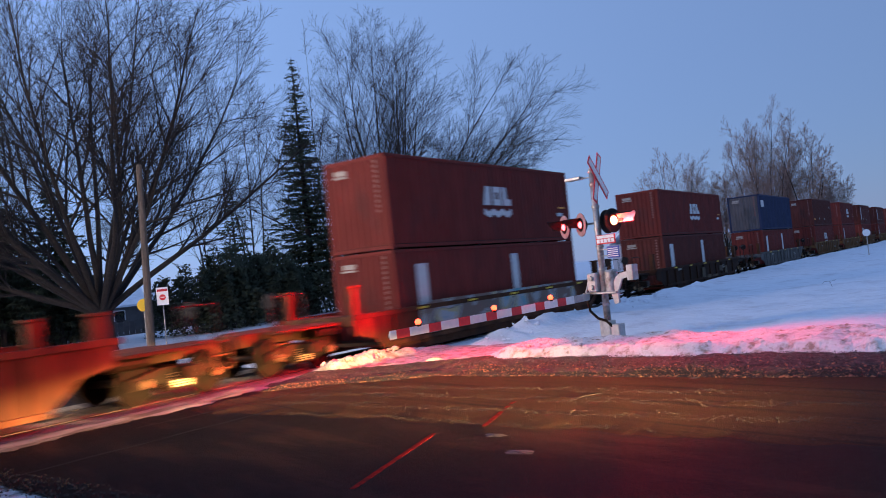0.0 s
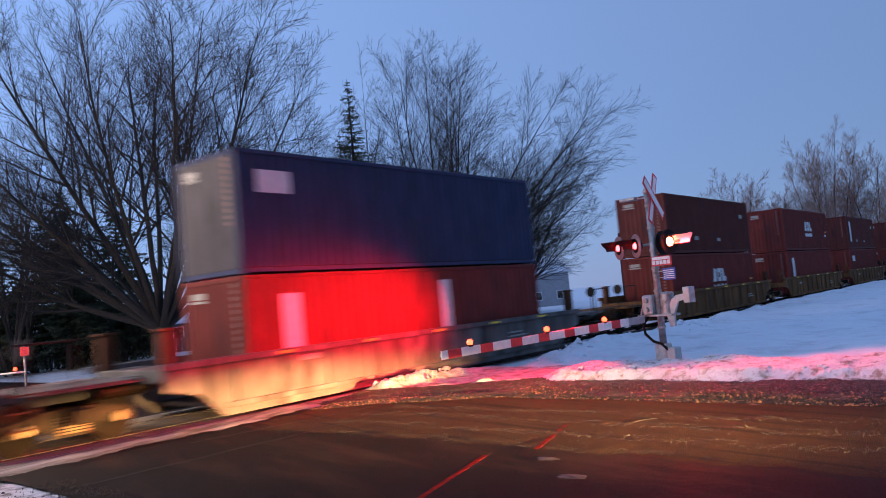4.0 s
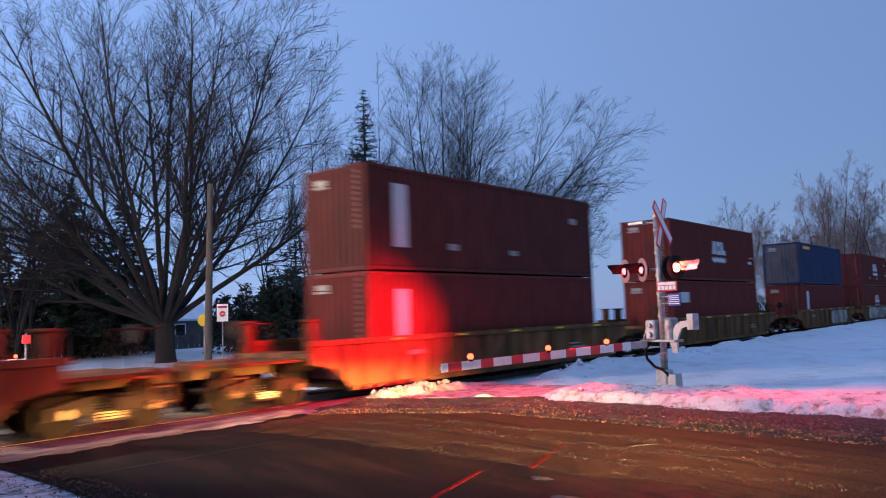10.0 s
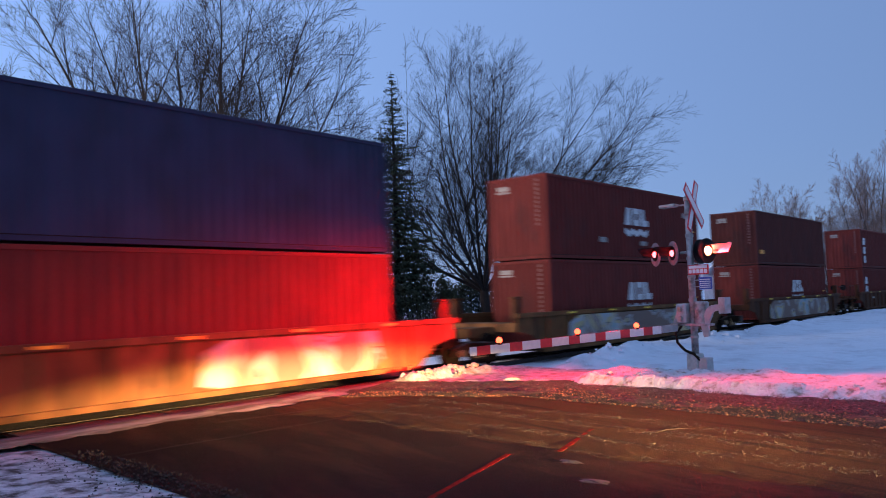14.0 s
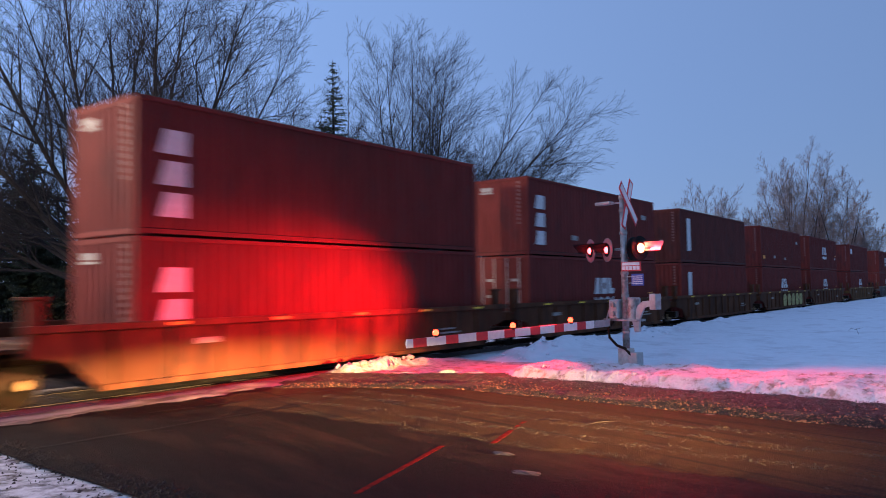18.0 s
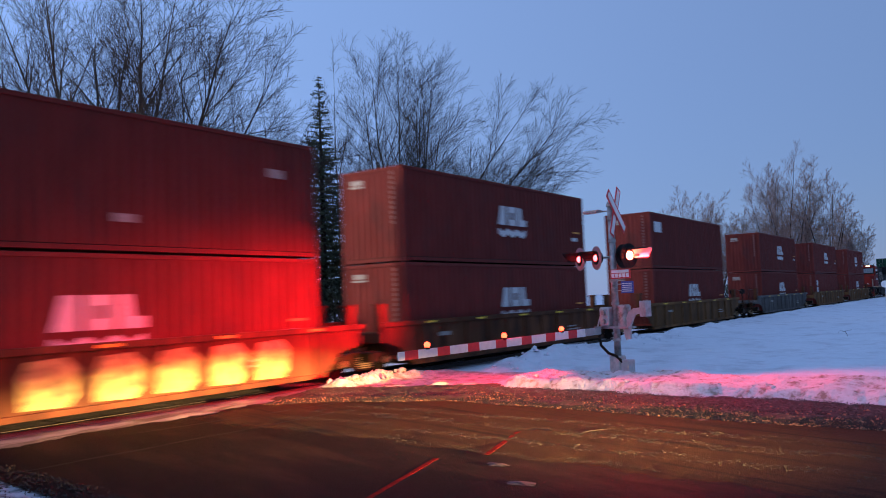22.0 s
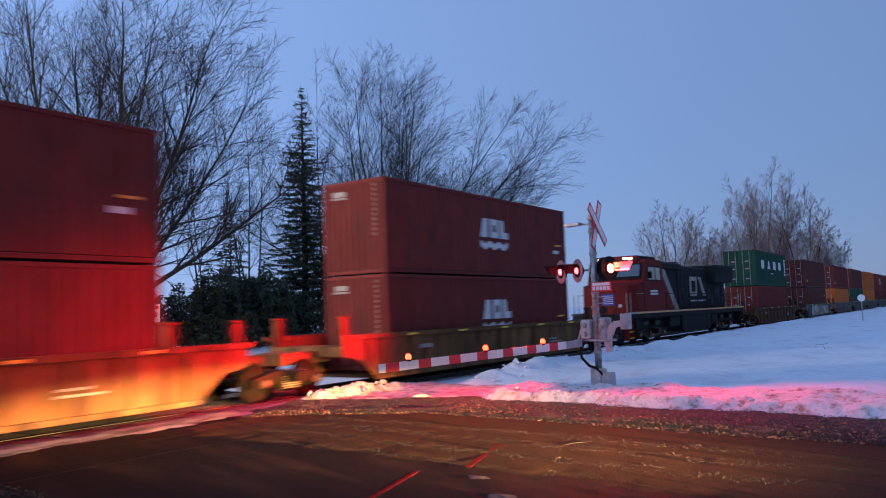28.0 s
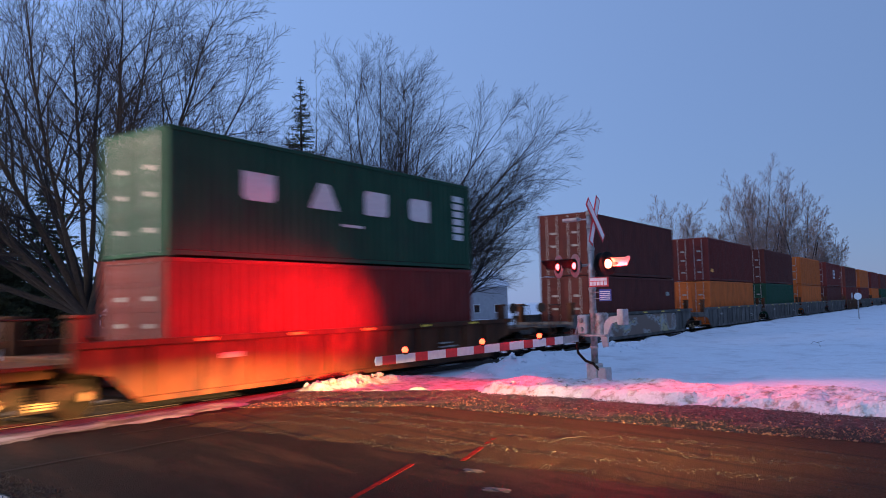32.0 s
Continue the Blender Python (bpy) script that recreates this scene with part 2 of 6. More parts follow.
CARS = [weathered("railcar_brown", (0.096, 0.037, 0.017)), weathered("railcar_yellow", (0.150, 0.072, 0.028)), weathered("railcar_grey", (0.12, 0.112, 0.105)), weathered("railcar_dark_brown", (0.036, 0.015, 0.008))]
LOCO_RED = paint("locomotive_red", (0.16, 0.017, 0.014))
LOCO_BLACK = paint("locomotive_black", (0.012, 0.0115, 0.012))
LOCO_GREY = paint("locomotive_stripe", (0.30, 0.27, 0.24))
FADED_GREY = paint("worn_grey_mark", (0.36, 0.29, 0.24))


# ---------------------------------------------------------------- mesh helpers
def box(bm, a, b, bevel=0.0):
    c = [(a[i] + b[i]) / 2 for i in range(3)]
    s = [abs(b[i] - a[i]) for i in range(3)]
    vs = bmesh.ops.create_cube(bm, size=1, matrix=Matrix.Translation(c) @ Matrix.Diagonal((*s, 1)))["verts"]
    if bevel:
        es = list({e for v in vs for e in v.link_edges})
        bmesh.ops.bevel(bm, geom=es, offset=bevel, segments=1, affect="EDGES")
    return bm


def rod(bm, a, b, r, r2=None, sides=8, caps=True):
    a, b = Vector(a), Vector(b)
    d = b - a
    m = Matrix.Translation((a + b) / 2) @ d.to_track_quat("Z", "Y").to_matrix().to_4x4()
    bmesh.ops.create_cone(bm, cap_ends=caps, segments=sides, radius1=r, radius2=r if r2 is None else r2, depth=d.length, matrix=m)
    return bm


def prism(bm, outline, y0, y1):
    """An outline in x and z, pushed from y0 to y1."""
    p = [bm.verts.new((x, y0, z)) for x, z in outline]
    q = [bm.verts.new((x, y1, z)) for x, z in outline]
    bm.faces.new(p)
    bm.faces.new(q[::-1])
    for i in range(len(p)):
        bm.faces.new((p[i - 1], q[i - 1], q[i], p[i]))
    bmesh.ops.recalc_face_normals(bm, faces=bm.faces[:])
    return bm


def to_mesh(name, bm, mat, smooth=False):
    me = bpy.data.meshes.new(name)
    bm.to_mesh(me)
    bm.free()
    me.materials.append(mat)
    if smooth:
        me.polygons.foreach_set("use_smooth", [True] * len(me.polygons))
    return me


def part(name, bm, mat, parent, label="", smooth=False):
    me = bm if isinstance(bm, bpy.types.Mesh) else to_mesh(name, bm, mat, smooth)
    ob = new(name, me)
    ob.parent = parent
    if label:
        ob["label"] = label
    return ob


def thing(name, m, label, category, group="", kind=""):
    ob = new(name)
    ob.empty_display_size = 0.2
    ob.matrix_world = m
    return tagged(ob, label, category, group, kind)


def B():
    return bmesh.new()


def mesh_from(name, verts, faces, mat, smooth=False):
    me = bpy.data.meshes.new(name)
    me.from_pydata([tuple(v) for v in verts], [], faces)
    me.materials.append(mat)
    if smooth:
        me.polygons.foreach_set("use_smooth", [True] * len(me.polygons))
    me.update()
    return me


def hills(x, y, s, seed=0.0):
    return noise.noise(Vector((x * s + seed, y * s - seed, seed * 0.37)))


# ---------------------------------------------------------------- ground
def road_side(x, y):
    """Metres to the right of the road's left edge."""
    return ((x - VERGE[0]) * ROAD.y - (y - VERGE[1]) * ROAD.x) / BROAD


def ground_height(x, y):
    w = road_side(x, y)
    base = 0.0
    # ground lies under the road and under the track, and rises a little beside them
    t = abs(y - CENTRE)
    off_track = min(1.0, max(0.0, (t - 1.9) / 1.5))
    off_road = min(1.0, max(0.0, (w - 11.3) / 2.0)) if w > 4.5 else min(1.0, max(0.0, -w / 2.0 + 0.1))
    lift = 0.06 + 0.07 * hills(x, y, 0.15, 3.1) + 0.06 * hills(x, y, 0.7, 1.0) + 0.03 * hills(x, y, 2.0, 2.0) + 0.02 * hills(x, y, 0.4, 6.0)
    if y > CENTRE:
        lift = -0.05 + 0.15 * hills(x, y, 0.05, 4.0)
    elif w > 0:
        lift += 0.06 + 0.20 * min(1.0, max(0.0, (x - 22) / 25))
        # ridge thrown up by the plough along the track
        lift += (0.30 - 0.18 * min(1.0, max(0.0, (x - 22) / 25))) * (0.7 + 0.9 * hills(x, y, 1.1, 5) + 0.6 * hills(x, y, 1.9, 3)) * math.exp(-((y - 11.4 + 0.4 * hills(x, 0, 0.2, 8)) / 0.75) ** 2)
    else:
        lift = -0.08 + 0.03 * hills(x, y, 1.2, 2.0)
    base = -0.14 + (lift + 0.14) * off_track * off_road
    return base


def axis(*pieces):
    out = []
    for a, b, step in pieces:
        n = max(1, round((b - a) / step))
        out += [a + (b - a) * i / n for i in range(n)]
    return out + [pieces[-1][1]]


def build_ground():
    xs = axis((-3000, -500, 500), (-500, -60, 40), (-60, -8, 4), (-8, 30, 0.3), (30, 70, 0.8), (70, 160, 4), (160, 700, 45), (700, 3000, 460))
    ys = axis((-3000, -300, 540), (-300, -30, 30), (-30, -4, 2.0), (-4, 18, 0.3), (18, 60, 2.0), (60, 300, 24), (300, 3000, 450))
    vs, fs, nx = [], [], len(xs)
    for y in ys:
        for x in xs:
            vs.append((x, y, ground_height(x, y)))
    for j in range(len(ys) - 1):
        for i in range(nx - 1):
            k = j * nx + i
            fs.append((k, k + 1, k + nx + 1, k + nx))
    ob = new("ground", mesh_from("ground", vs, fs, SNOW, True))
    tagged(ob, "trampled and wind-blown snow on the ground by the track", "snow", kind="structure")


def apron(y):
    """How far the snow's edge swings into the road near the track."""
    return -0.54 * max(0.0, y - 9.4)


def strip(name, inner, outer, y0, y1, step, height, mat, label, cat, across=12):
    """A sheet along the road between two distances from its left edge."""
    vs, fs = [], []
    n = round((y1 - y0) / step)
    for j in range(n + 1):
        y = y0 + (y1 - y0) * j / n
        for i in range(across + 1):
            w = inner(y) + (outer(y) - inner(y)) * i / across
            x = VERGE[0] + (w * BROAD + (y - VERGE[1]) * ROAD.x) / ROAD.y
            vs.append((x, y, height(x, y, i / across)))
    for j in range(n):
        for i in range(across):
            k = j * (across + 1) + i
            fs.append((k, k + 1, k + across + 2, k + across + 1))
    ob = new(name, mesh_from(name, vs, fs, mat, True))
    return tagged(ob, label, cat, kind="structure")


def build_road():
    def rut(x, y, f):
        w = road_side(x, y)
        return 0.0 - 0.02 * math.exp(-((w - 6.2) / 0.5) ** 2) - 0.02 * math.exp(-((w - 4.2) / 0.5) ** 2) + 0.006 * hills(x, y, 1.5, 5.0) - 0.012
    strip("road", lambda y: -0.25, lambda y: 8.9, -60, 60, 0.5, rut, ASPHALT, "dark worn asphalt road with wheel tracks over the railway", "road", 40)

    def sand(x, y, f):
        w = road_side(x, y)
        h = 0.0
        for c, s, k in ((5.55, 0.10, 0.022), (4.0, 0.13, 0.010), (4.75, 0.09, 0.010), (6.3, 0.12, 0.012), (5.05, 0.5, 0.005)):
            h += k * math.exp(-((w - c - 0.14 * hills(0, y, 0.6, c)) / s) ** 2) * max(0.15, 0.7 + 1.2 * hills(x, y, 2.4, c) + 0.7 * hills(x, y, 9.0, c))
        return -0.004 + h + 0.003 * hills(x, y, 12.0, 1.0) - 0.03 * (1 - min(1, f * 7))
    strip("sand_film", lambda y: 3.7 + 0.3 * hills(0, y, 0.35, 2) + 0.3 * hills(0, y, 1.4, 7) + 0.14 * hills(0, y, 4.5, 7), lambda y: 8.0 + apron(y), -8, 12.6, 0.06, sand, GRIT,
          "brown film of sand on the frozen road with crumbly ridges", "sand", 80)

    def foot(x, y, f):
        h = 0.10 * f * f + 0.05 * math.exp(-((f - 0.2) / 0.12) ** 2) * (0.6 + hills(x, y, 1.4, 4))
        return -0.002 + h + (0.022 * hills(x, y, 5.0, 4.0) + 0.018 * hills(x, y, 13.0, 4.0)) * min(1, f * 4) - 0.05 * (1 - min(1, f * 9))
    strip("slush", lambda y: 7.35 + 0.25 * hills(0, y, 0.5, 5) + apron(y) + 0.22 * max(0.0, y - 9.4), lambda y: 10.3 + apron(y) - 0.75 * min(1.0, max(0.0, (y - 9.0) / 0.9)), -8, 13.3, 0.05, foot, FOOT,
          "black gritty slush at the foot of the snow bank", "slush", 60)


def build_bank():
    """The ploughed snow bank along the road's far edge, in rough lumps."""
    vs, fs = [], []
    n, k = 420, 42
    for j in range(n + 1):
        y = -10 + 21.0 * j / n
        end = min(1.0, max(0.0, (10.6 - y) / 1.4))
        for i in range(k + 1):
            f = i / k
            w = 9.5 + 2.5 * f + 0.22 * hills(0, y, 0.5, 7)
            x = VERGE[0] + (w * BROAD + (y - VERGE[1]) * ROAD.x) / ROAD.y
            prof = min(1.0, f / 0.12) * (1 - 0.35 * f) * (1.0 if f < 0.8 else (1 - f) / 0.2)
            h = (0.225 + 0.07 * hills(x, y, 0.6, 1)) * prof * end
            h += (0.07 * hills(x, y, 1.7, 3) + 0.05 * (0.5 - abs(hills(x, y, 3.6, 4))) - 0.02 + 0.04 * abs(hills(x, y, 7.0, 6)) + 0.03 * (0.4 - abs(hills(x, y, 14, 4))) + 0.016 * hills(x, y, 26, 4)) * min(1, prof * 1.5) * end
            vs.append((x, y, 0.015 + max(h, -0.1) + (0.10 * f) - 0.22 * (1 - end)))
    for j in range(n):
        for i in range(k):
            q = j * (k + 1) + i
            fs.append((q, q + 1, q + k + 2, q + k + 1))
    tagged(new("snow_bank", mesh_from("snow_bank", vs, fs, BANK, True)), "lumpy dirty white snow bank ploughed up beside the road", "snow bank", kind="structure")


def build_apron():
    """Thin trodden snow between the road and the track, with the ridge that the plough left beside the rails."""
    vs, fs = [], []
    n, k = 150, 150
    for j in range(n + 1):
        y = 8.9 + 4.75 * j / n
        for i in range(k + 1):
            f = i / k
            w = 9.55 + apron(y) + 0.16 * hills(0, y, 1.3, 2) + 0.08 * hills(0, y, 4.0, 2) + (12.6 - 9.55 - apron(y)) * f
            x = VERGE[0] + (w * BROAD + (y - VERGE[1]) * ROAD.x) / ROAD.y
            edge = min(1.0, f / 0.035)
            ridge = math.exp(-((y - 12.95 - 0.12 * hills(x, 0, 0.9, 3)) / 0.26) ** 2) * max(0.0, 0.75 + 0.9 * hills(x, 7, 1.1, 4)) * min(1.0, f / 0.08) * max(0.12, 1 - max(0.0, x - 15.2) / 2.6)
            lip = math.exp(-((w - 9.75 - apron(y)) / 0.22) ** 2) * (0.4 + 0.9 * hills(x, y, 1.5, 6)) * min(1.0, max(0.0, y - 9.6))
            rough = 0.5 - abs(hills(x, y, 2.6, 4)) + 0.6 * (0.4 - abs(hills(x, y, 6.5, 6))) + 0.4 * hills(x, y, 14, 2) + 0.25 * hills(x, y, 27, 2)
            h = 0.045 + 0.20 * ridge + 0.12 * max(0.0, lip) + rough * (0.012 + 0.11 * ridge + 0.05 * max(0.0, lip))
            down = min(1.0, max(0.0, (13.6 - y) / 0.25)) * min(1.0, (1 - f) / 0.12) * min(1.0, max(0.0, (y - 8.9) / 0.5))
            vs.append((x, y, -0.05 + (0.05 + h) * edge * down))
    for j in range(n):
        for i in range(k):
            q = j * (k + 1) + i
            fs.append((q, q + 1, q + k + 2, q + k + 1))
    tagged(new("snow_apron", mesh_from("snow_apron", vs, fs, APRON, True)), "trodden white snow between road and track with a rough ridge", "snow", kind="structure")


def lump(name, x, y, z, size, seed, mat, label, cat, group=""):
    bm = B()
    bmesh.ops.create_icosphere(bm, subdivisions=3, radius=1)
    for v in bm.verts:
        d = 1 + (0.35 if size[0] > 0.1 else 0.8) * noise.noise(v.co * 1.3 + Vector((seed, 0, 0))) + 0.22 * noise.noise(v.co * 3.1 + Vector((0, seed, 0))) + 0.08 * noise.noise(v.co * 8)
        v.co = Vector((v.co.x * size[0] * d, v.co.y * size[1] * d, max(-0.4, v.co.z) * size[2] * d))
    ob = new(name, to_mesh(name, bm, mat, size[0] > 0.1))
    ob.location = (x, y, z)
    return tagged(ob, label, cat, group)


def build_track():
    """Ballast bed, rails and the boards of the crossing."""
    prof = [(-3.2, -0.30), (-2.0, -0.17), (2.0, -0.17), (3.2, -0.30)]
    vs, fs = [], []
    xs = axis((-460, -12, 14), (-12, 100, 0.5), (100, 760, 15))
    for x in xs:
        for o, z in prof:
            vs.append((x, CENTRE + o, z + 0.03 * hills(x, o, 1.3, 9)))
    for j in range(len(xs) - 1):
        for i in range(3):
            k = j * 4 + i
            fs.append((k, k + 4, k + 5, k + 1))
    bed = tagged(new("track_bed", mesh_from("track_bed", vs, fs, BALLAST, True)), "snowy ballast bed of the single railway track", "track bed", kind="structure")
    for o in (-0.75, 0.75):
        bm = B()
        prism(bm, [(-0.035, 0), (0.035, 0), (0.035, -0.035), (0.009, -0.045), (0.009, -0.14), (0.07, -0.155), (0.07, -0.165), (-0.07, -0.165), (-0.07, -0.155), (-0.009, -0.14), (-0.009, -0.045), (-0.035, -0.035)], -460, 760)
        me = to_mesh("rail", bm, RAIL)
        ob = new("rail", me)
        ob.matrix_world = pose(0, CENTRE + o, 0, 0, 0, -90)
        tagged(ob, "worn steel rail with a bright head", "rail", "rails of the track", "structure")


build_ground()
build_road()
build_bank()
build_apron()
build_track()


# ---------------------------------------------------------------- crossing signal
def build_signal():
    mx, my = 17.52, 7.59
    view = -13.0
    m = pose(mx, my, 0.1, 0, 0, view) @ Matrix.Scale(1.085, 4)      # local -y looks down the road at the traffic
    sig = thing("crossing_signal", m, "galvanised railway crossing signal with lit red flashers and crossbuck", "crossing signal")
    b = B()
    box(b, (-0.13, -0.13, -0.3), (0.13, 0.15, 0.42), 0.02)
    part("base", b, CONCRETE, sig, "stepped grey concrete base")
    b = B()
    box(b, (-0.12, -0.36, -0.3), (0.12, -0.14, 0.34), 0.015)
    part("junction_box", b, ALU, sig)
    b = B()
    rod(b, (0, 0, 0.40), (0, 0, 3.85), 0.078, 0.072, 14)
    part("mast", b, STEEL, sig, smooth=True)
    b = B()
    rod(b, (0, 0, 3.83), (0, 0, 3.9), 0.08, 0.03, 14)
    part("mast_cap", b, ALU, sig)
    for z in (0.75, 1.55, 2.05, 2.45, 2.95, 3.45, 3.75):
        b = B()
        rod(b, (0, 0, z), (0, 0, z + 0.06), 0.09, 0.09, 14)
        part("mast_band", b, STEEL, sig)
    # crossbuck
    for s, lie in ((1, 41), (-1, 64)):
        blade = B()
        prism(blade, [(-0.6, -0.115), (0.6, -0.115), (0.6, 0.115), (-0.6, 0.115)], -0.006, 0.006)
        ob = part("crossbuck_blade", blade, REDPAINT, sig, "white crossbuck blade with a red border")
        ob.matrix_local = pose(0.02, -0.13 - 0.016 * s, 3.62, 0, lie * s, 14)
        inner = B()
        prism(inner, [(-0.555, -0.07), (0.555, -0.07), (0.555, 0.07), (-0.555, 0.07)], -0.003, 0.003)
        q = part("blade_face", inner, WHITE, ob)
        q.location = (0, -0.0095, 0)
    # pole-top arm that reaches out over the track side
    b = B()
    rod(b, (0, 0.06, 3.66), (0.02, 0.42, 3.68), 0.018, 0.018, 8)
    box(b, (-0.09, 0.30, 3.65), (0.09, 0.72, 3.72), 0.012)
    part("bell_arm", b, STEEL, sig)
    # cross arm with flasher heads
    b = B()
    rod(b, (0.04, -0.66, 2.62), (0.04, 0.92, 2.62), 0.026, 0.026, 10)
    part("flasher_arm", b, STEEL, sig)

    def head(x, y, turn, lens, disc_mat, visor_mat, lab):
        """A flasher head whose local -y faces the viewer of the lamp."""
        h = part("flasher_head", rod(B(), (0, 0.10, 0), (0, -0.02, 0), 0.13, 0.155, 20), DARK, sig, lab, True)
        h.matrix_local = pose(x, y, 2.62, 0, 0, turn)
        part("target_disc", rod(B(), (0, 0.005, 0), (0, -0.012, 0), 0.27, 0.27, 28), disc_mat, h)
        r0 = 0.10 if lens is LENS_HOT else 0.075
        dome = B()
        bmesh.ops.create_uvsphere(dome, u_segments=18, v_segments=10, radius=r0, matrix=Matrix.Translation((0, -0.02, 0)) @ Matrix.Diagonal((1, 0.75, 1, 1)))
        part("lens", dome, lens, h, smooth=True)
        v = B()
        n = 14
        a0, a1, reach = (75, 200, 0.26) if disc_mat is DISC else (-25, 128, 0.46)     # the visor's arc
        rows_ = []
        for j, (yy, r) in enumerate(((-0.012, 0.165), (-reach, 0.150))):
            for r2 in (r, r - 0.006):
                rows_.append([v.verts.new((r2 * math.cos(a), yy - (0.16 * max(0, math.sin(a)) if j else 0), r2 * math.sin(a))) for a in [radians(a0 + (a1 - a0) * i / n) for i in range(n + 1)]])
        o0, i0, o1, i1 = rows_
        for i in range(n):
            v.faces.new((o0[i], o0[i + 1], o1[i + 1], o1[i]))
            v.faces.new((i0[i + 1], i0[i], i1[i], i1[i + 1]))
            v.faces.new((o1[i], o1[i + 1], i1[i + 1], i1[i]))
        part("visor", v, visor_mat, h, smooth=True)
        li = B()
        ring = [[li.verts.new((0.141 * s_ * math.cos(a), yy - (0.16 * max(0, math.sin(a)) if yy < -0.1 else 0), 0.141 * s_ * math.sin(a))) for a in [radians(a0 + 3 + (a1 - a0 - 6) * i / n) for i in range(n + 1)]] for yy, s_ in ((-0.03, 1.07), (0.005 - reach, 1.0))]
        for i in range(n):
            li.faces.new((ring[0][i + 1], ring[0][i], ring[1][i], ring[1][i + 1]))
        part("visor_lining", li, WHITE if lens is LENS_HOT else visor_mat, h, smooth=True)
        return h

    head(-0.02, -0.44, -6, LENS_HOT, DARK, DARK, "black flasher head with a long visor and lit lamp")
    head(0.14, -0.17, 0, LENS_OFF, DARK, DARK, "black flasher head with a long visor")
    head(-0.04, 0.90, -118, LENS_RED, DISC, DARK, "flasher head facing the track, its target disc tinted as if lit red")
    head(-0.04, 0.42, -118, LENS_RED, DISC, DARK, "flasher head facing the track, its target disc tinted as if lit red")
    # number-of-tracks sign with a red frame, plain bars for its writing
    b = B()
    box(b, (-0.02, -0.50, 2.12), (0.02, -0.03, 2.33), 0.006)
    s1 = part("tracks_sign", b, REDPAINT, sig, "small white sign with a red frame")
    s1.matrix_local = pose(-0.09, 0.04, 0, 0, 0, 8)
    for i in range(5):
        b = B()
        box(b, (-0.026, -0.475 + 0.088 * i, 2.15), (-0.021, -0.405 + 0.088 * i, 2.235))
        part("sign_panel", b, WHITE, s1)
    b = B()
    box(b, (-0.026, -0.475, 2.25), (-0.021, -0.055, 2.315))
    part("sign_panel", b, WHITE, s1)
    b = B()
    box(b, (-0.012, -0.52, 1.80), (0.012, -0.22, 2.06), 0.004)
    s2 = part("blue_sign", b, BLUESIGN, sig, "blue notice plate with white lines")
    s2.matrix_local = pose(-0.07, 0.0, 0, 0, 0, 6)
    for i in range(5):
        b = B()
        box(b, (-0.017, -0.495, 1.835 + 0.042 * i), (-0.013, -0.245, 1.85 + 0.042 * i))
        part("text_bar", b, WHITE, s2)
    for z in (1.86, 2.0):
        part("sign_bracket", rod(B(), (-0.05, 0, z), (-0.06, -0.24, z), 0.010, 0.010, 6), STEEL, sig)
    # gate mechanism
    b = B()
    box(b, (-0.16, -0.42, 1.02), (0.16, 0.50, 1.07), 0.01)
    part("mechanism_shelf", b, STEEL, sig)
    b = B()
    box(b, (-0.17, 0.08, 1.07), (0.12, 0.34, 1.50), 0.03)
    part("mechanism_case", b, ALU, sig, "grey cast gate mechanism case")
    b = B()
    rod(b, (0, -0.22, 1.07), (0, -0.22, 1.50), 0.15, 0.15, 20)
    rod(b, (0, -0.22, 1.50), (0, -0.22, 1.545), 0.165, 0.12, 20)
    part("mechanism_case", b, STEEL, sig)
    for z in (1.18, 1.38):
        b = B()
        rod(b, (-0.18, 0.2, z), (-0.23, 0.2, z), 0.06, 0.05, 12)
        part("case_cover", b, STEEL, sig)
    b = B()
    rod(b, (-0.05, 0.48, 1.06), (-0.02, 0.36, 1.42), 0.022, 0.022, 8)
    rod(b, (-0.02, 0.36, 1.42), (0.0, 0.1, 1.44), 0.022, 0.022, 8)
    part("guard_rail", b, ALU, sig)
    b = B()
    prism(b, [(-0.42, 0.74), (-0.30, 0.72), (-0.22, 1.02), (-0.40, 1.32), (-0.52, 1.40), (-0.72, 1.42), (-0.72, 1.30), (-0.55, 1.26), (-0.42, 1.0)], -0.03, 0.03)
    ob = part("counterweight_arm", b, ALU, sig, "pale cranked counterweight arm")
    ob.matrix_local = pose(-0.06, 0.0, 0.06, 0, 0, 90)
    b = B()
    box(b, (-0.11, -0.86, 1.28), (0.11, -0.70, 1.62), 0.012)
    part("counterweight", b, ALU, sig)
    # cable from the shelf to the ground
    pts = [(-0.1, 0.25, 1.02), (-0.16, 0.36, 0.85), (-0.16, 0.33, 0.65), (-0.14, 0.15, 0.48), (-0.12, -0.05, 0.42), (-0.10, -0.17, 0.30), (-0.04, -0.26, 0.2)]
    part("conduit", tubes([(8, [(Vector(p), 0.032) for p in pts])], IRON, "conduit"), IRON, sig)

    # barrier arm
    root, tip = Vector((17.33, 7.99, 1.16)), Vector((10.92, 9.01, 1.05))
    d = tip - root
    L = d.length
    gm = Matrix.Translation(root) @ Matrix.Rotation(math.atan2(d.y, d.x), 4, "Z") @ Matrix.Rotation(-math.asin(d.z / L), 4, "Y")
    gate = thing("barrier_arm", gm, "lowered red and white striped barrier arm with lit lamps", "barrier")
    cuts, x = [0.55, 0.89], 0.89
    while x < L - 0.3:
        cuts += [x + 0.34, x + 0.85]
        x += 0.85
    cuts = [c for c in cuts if c < L - 0.05] + [L]
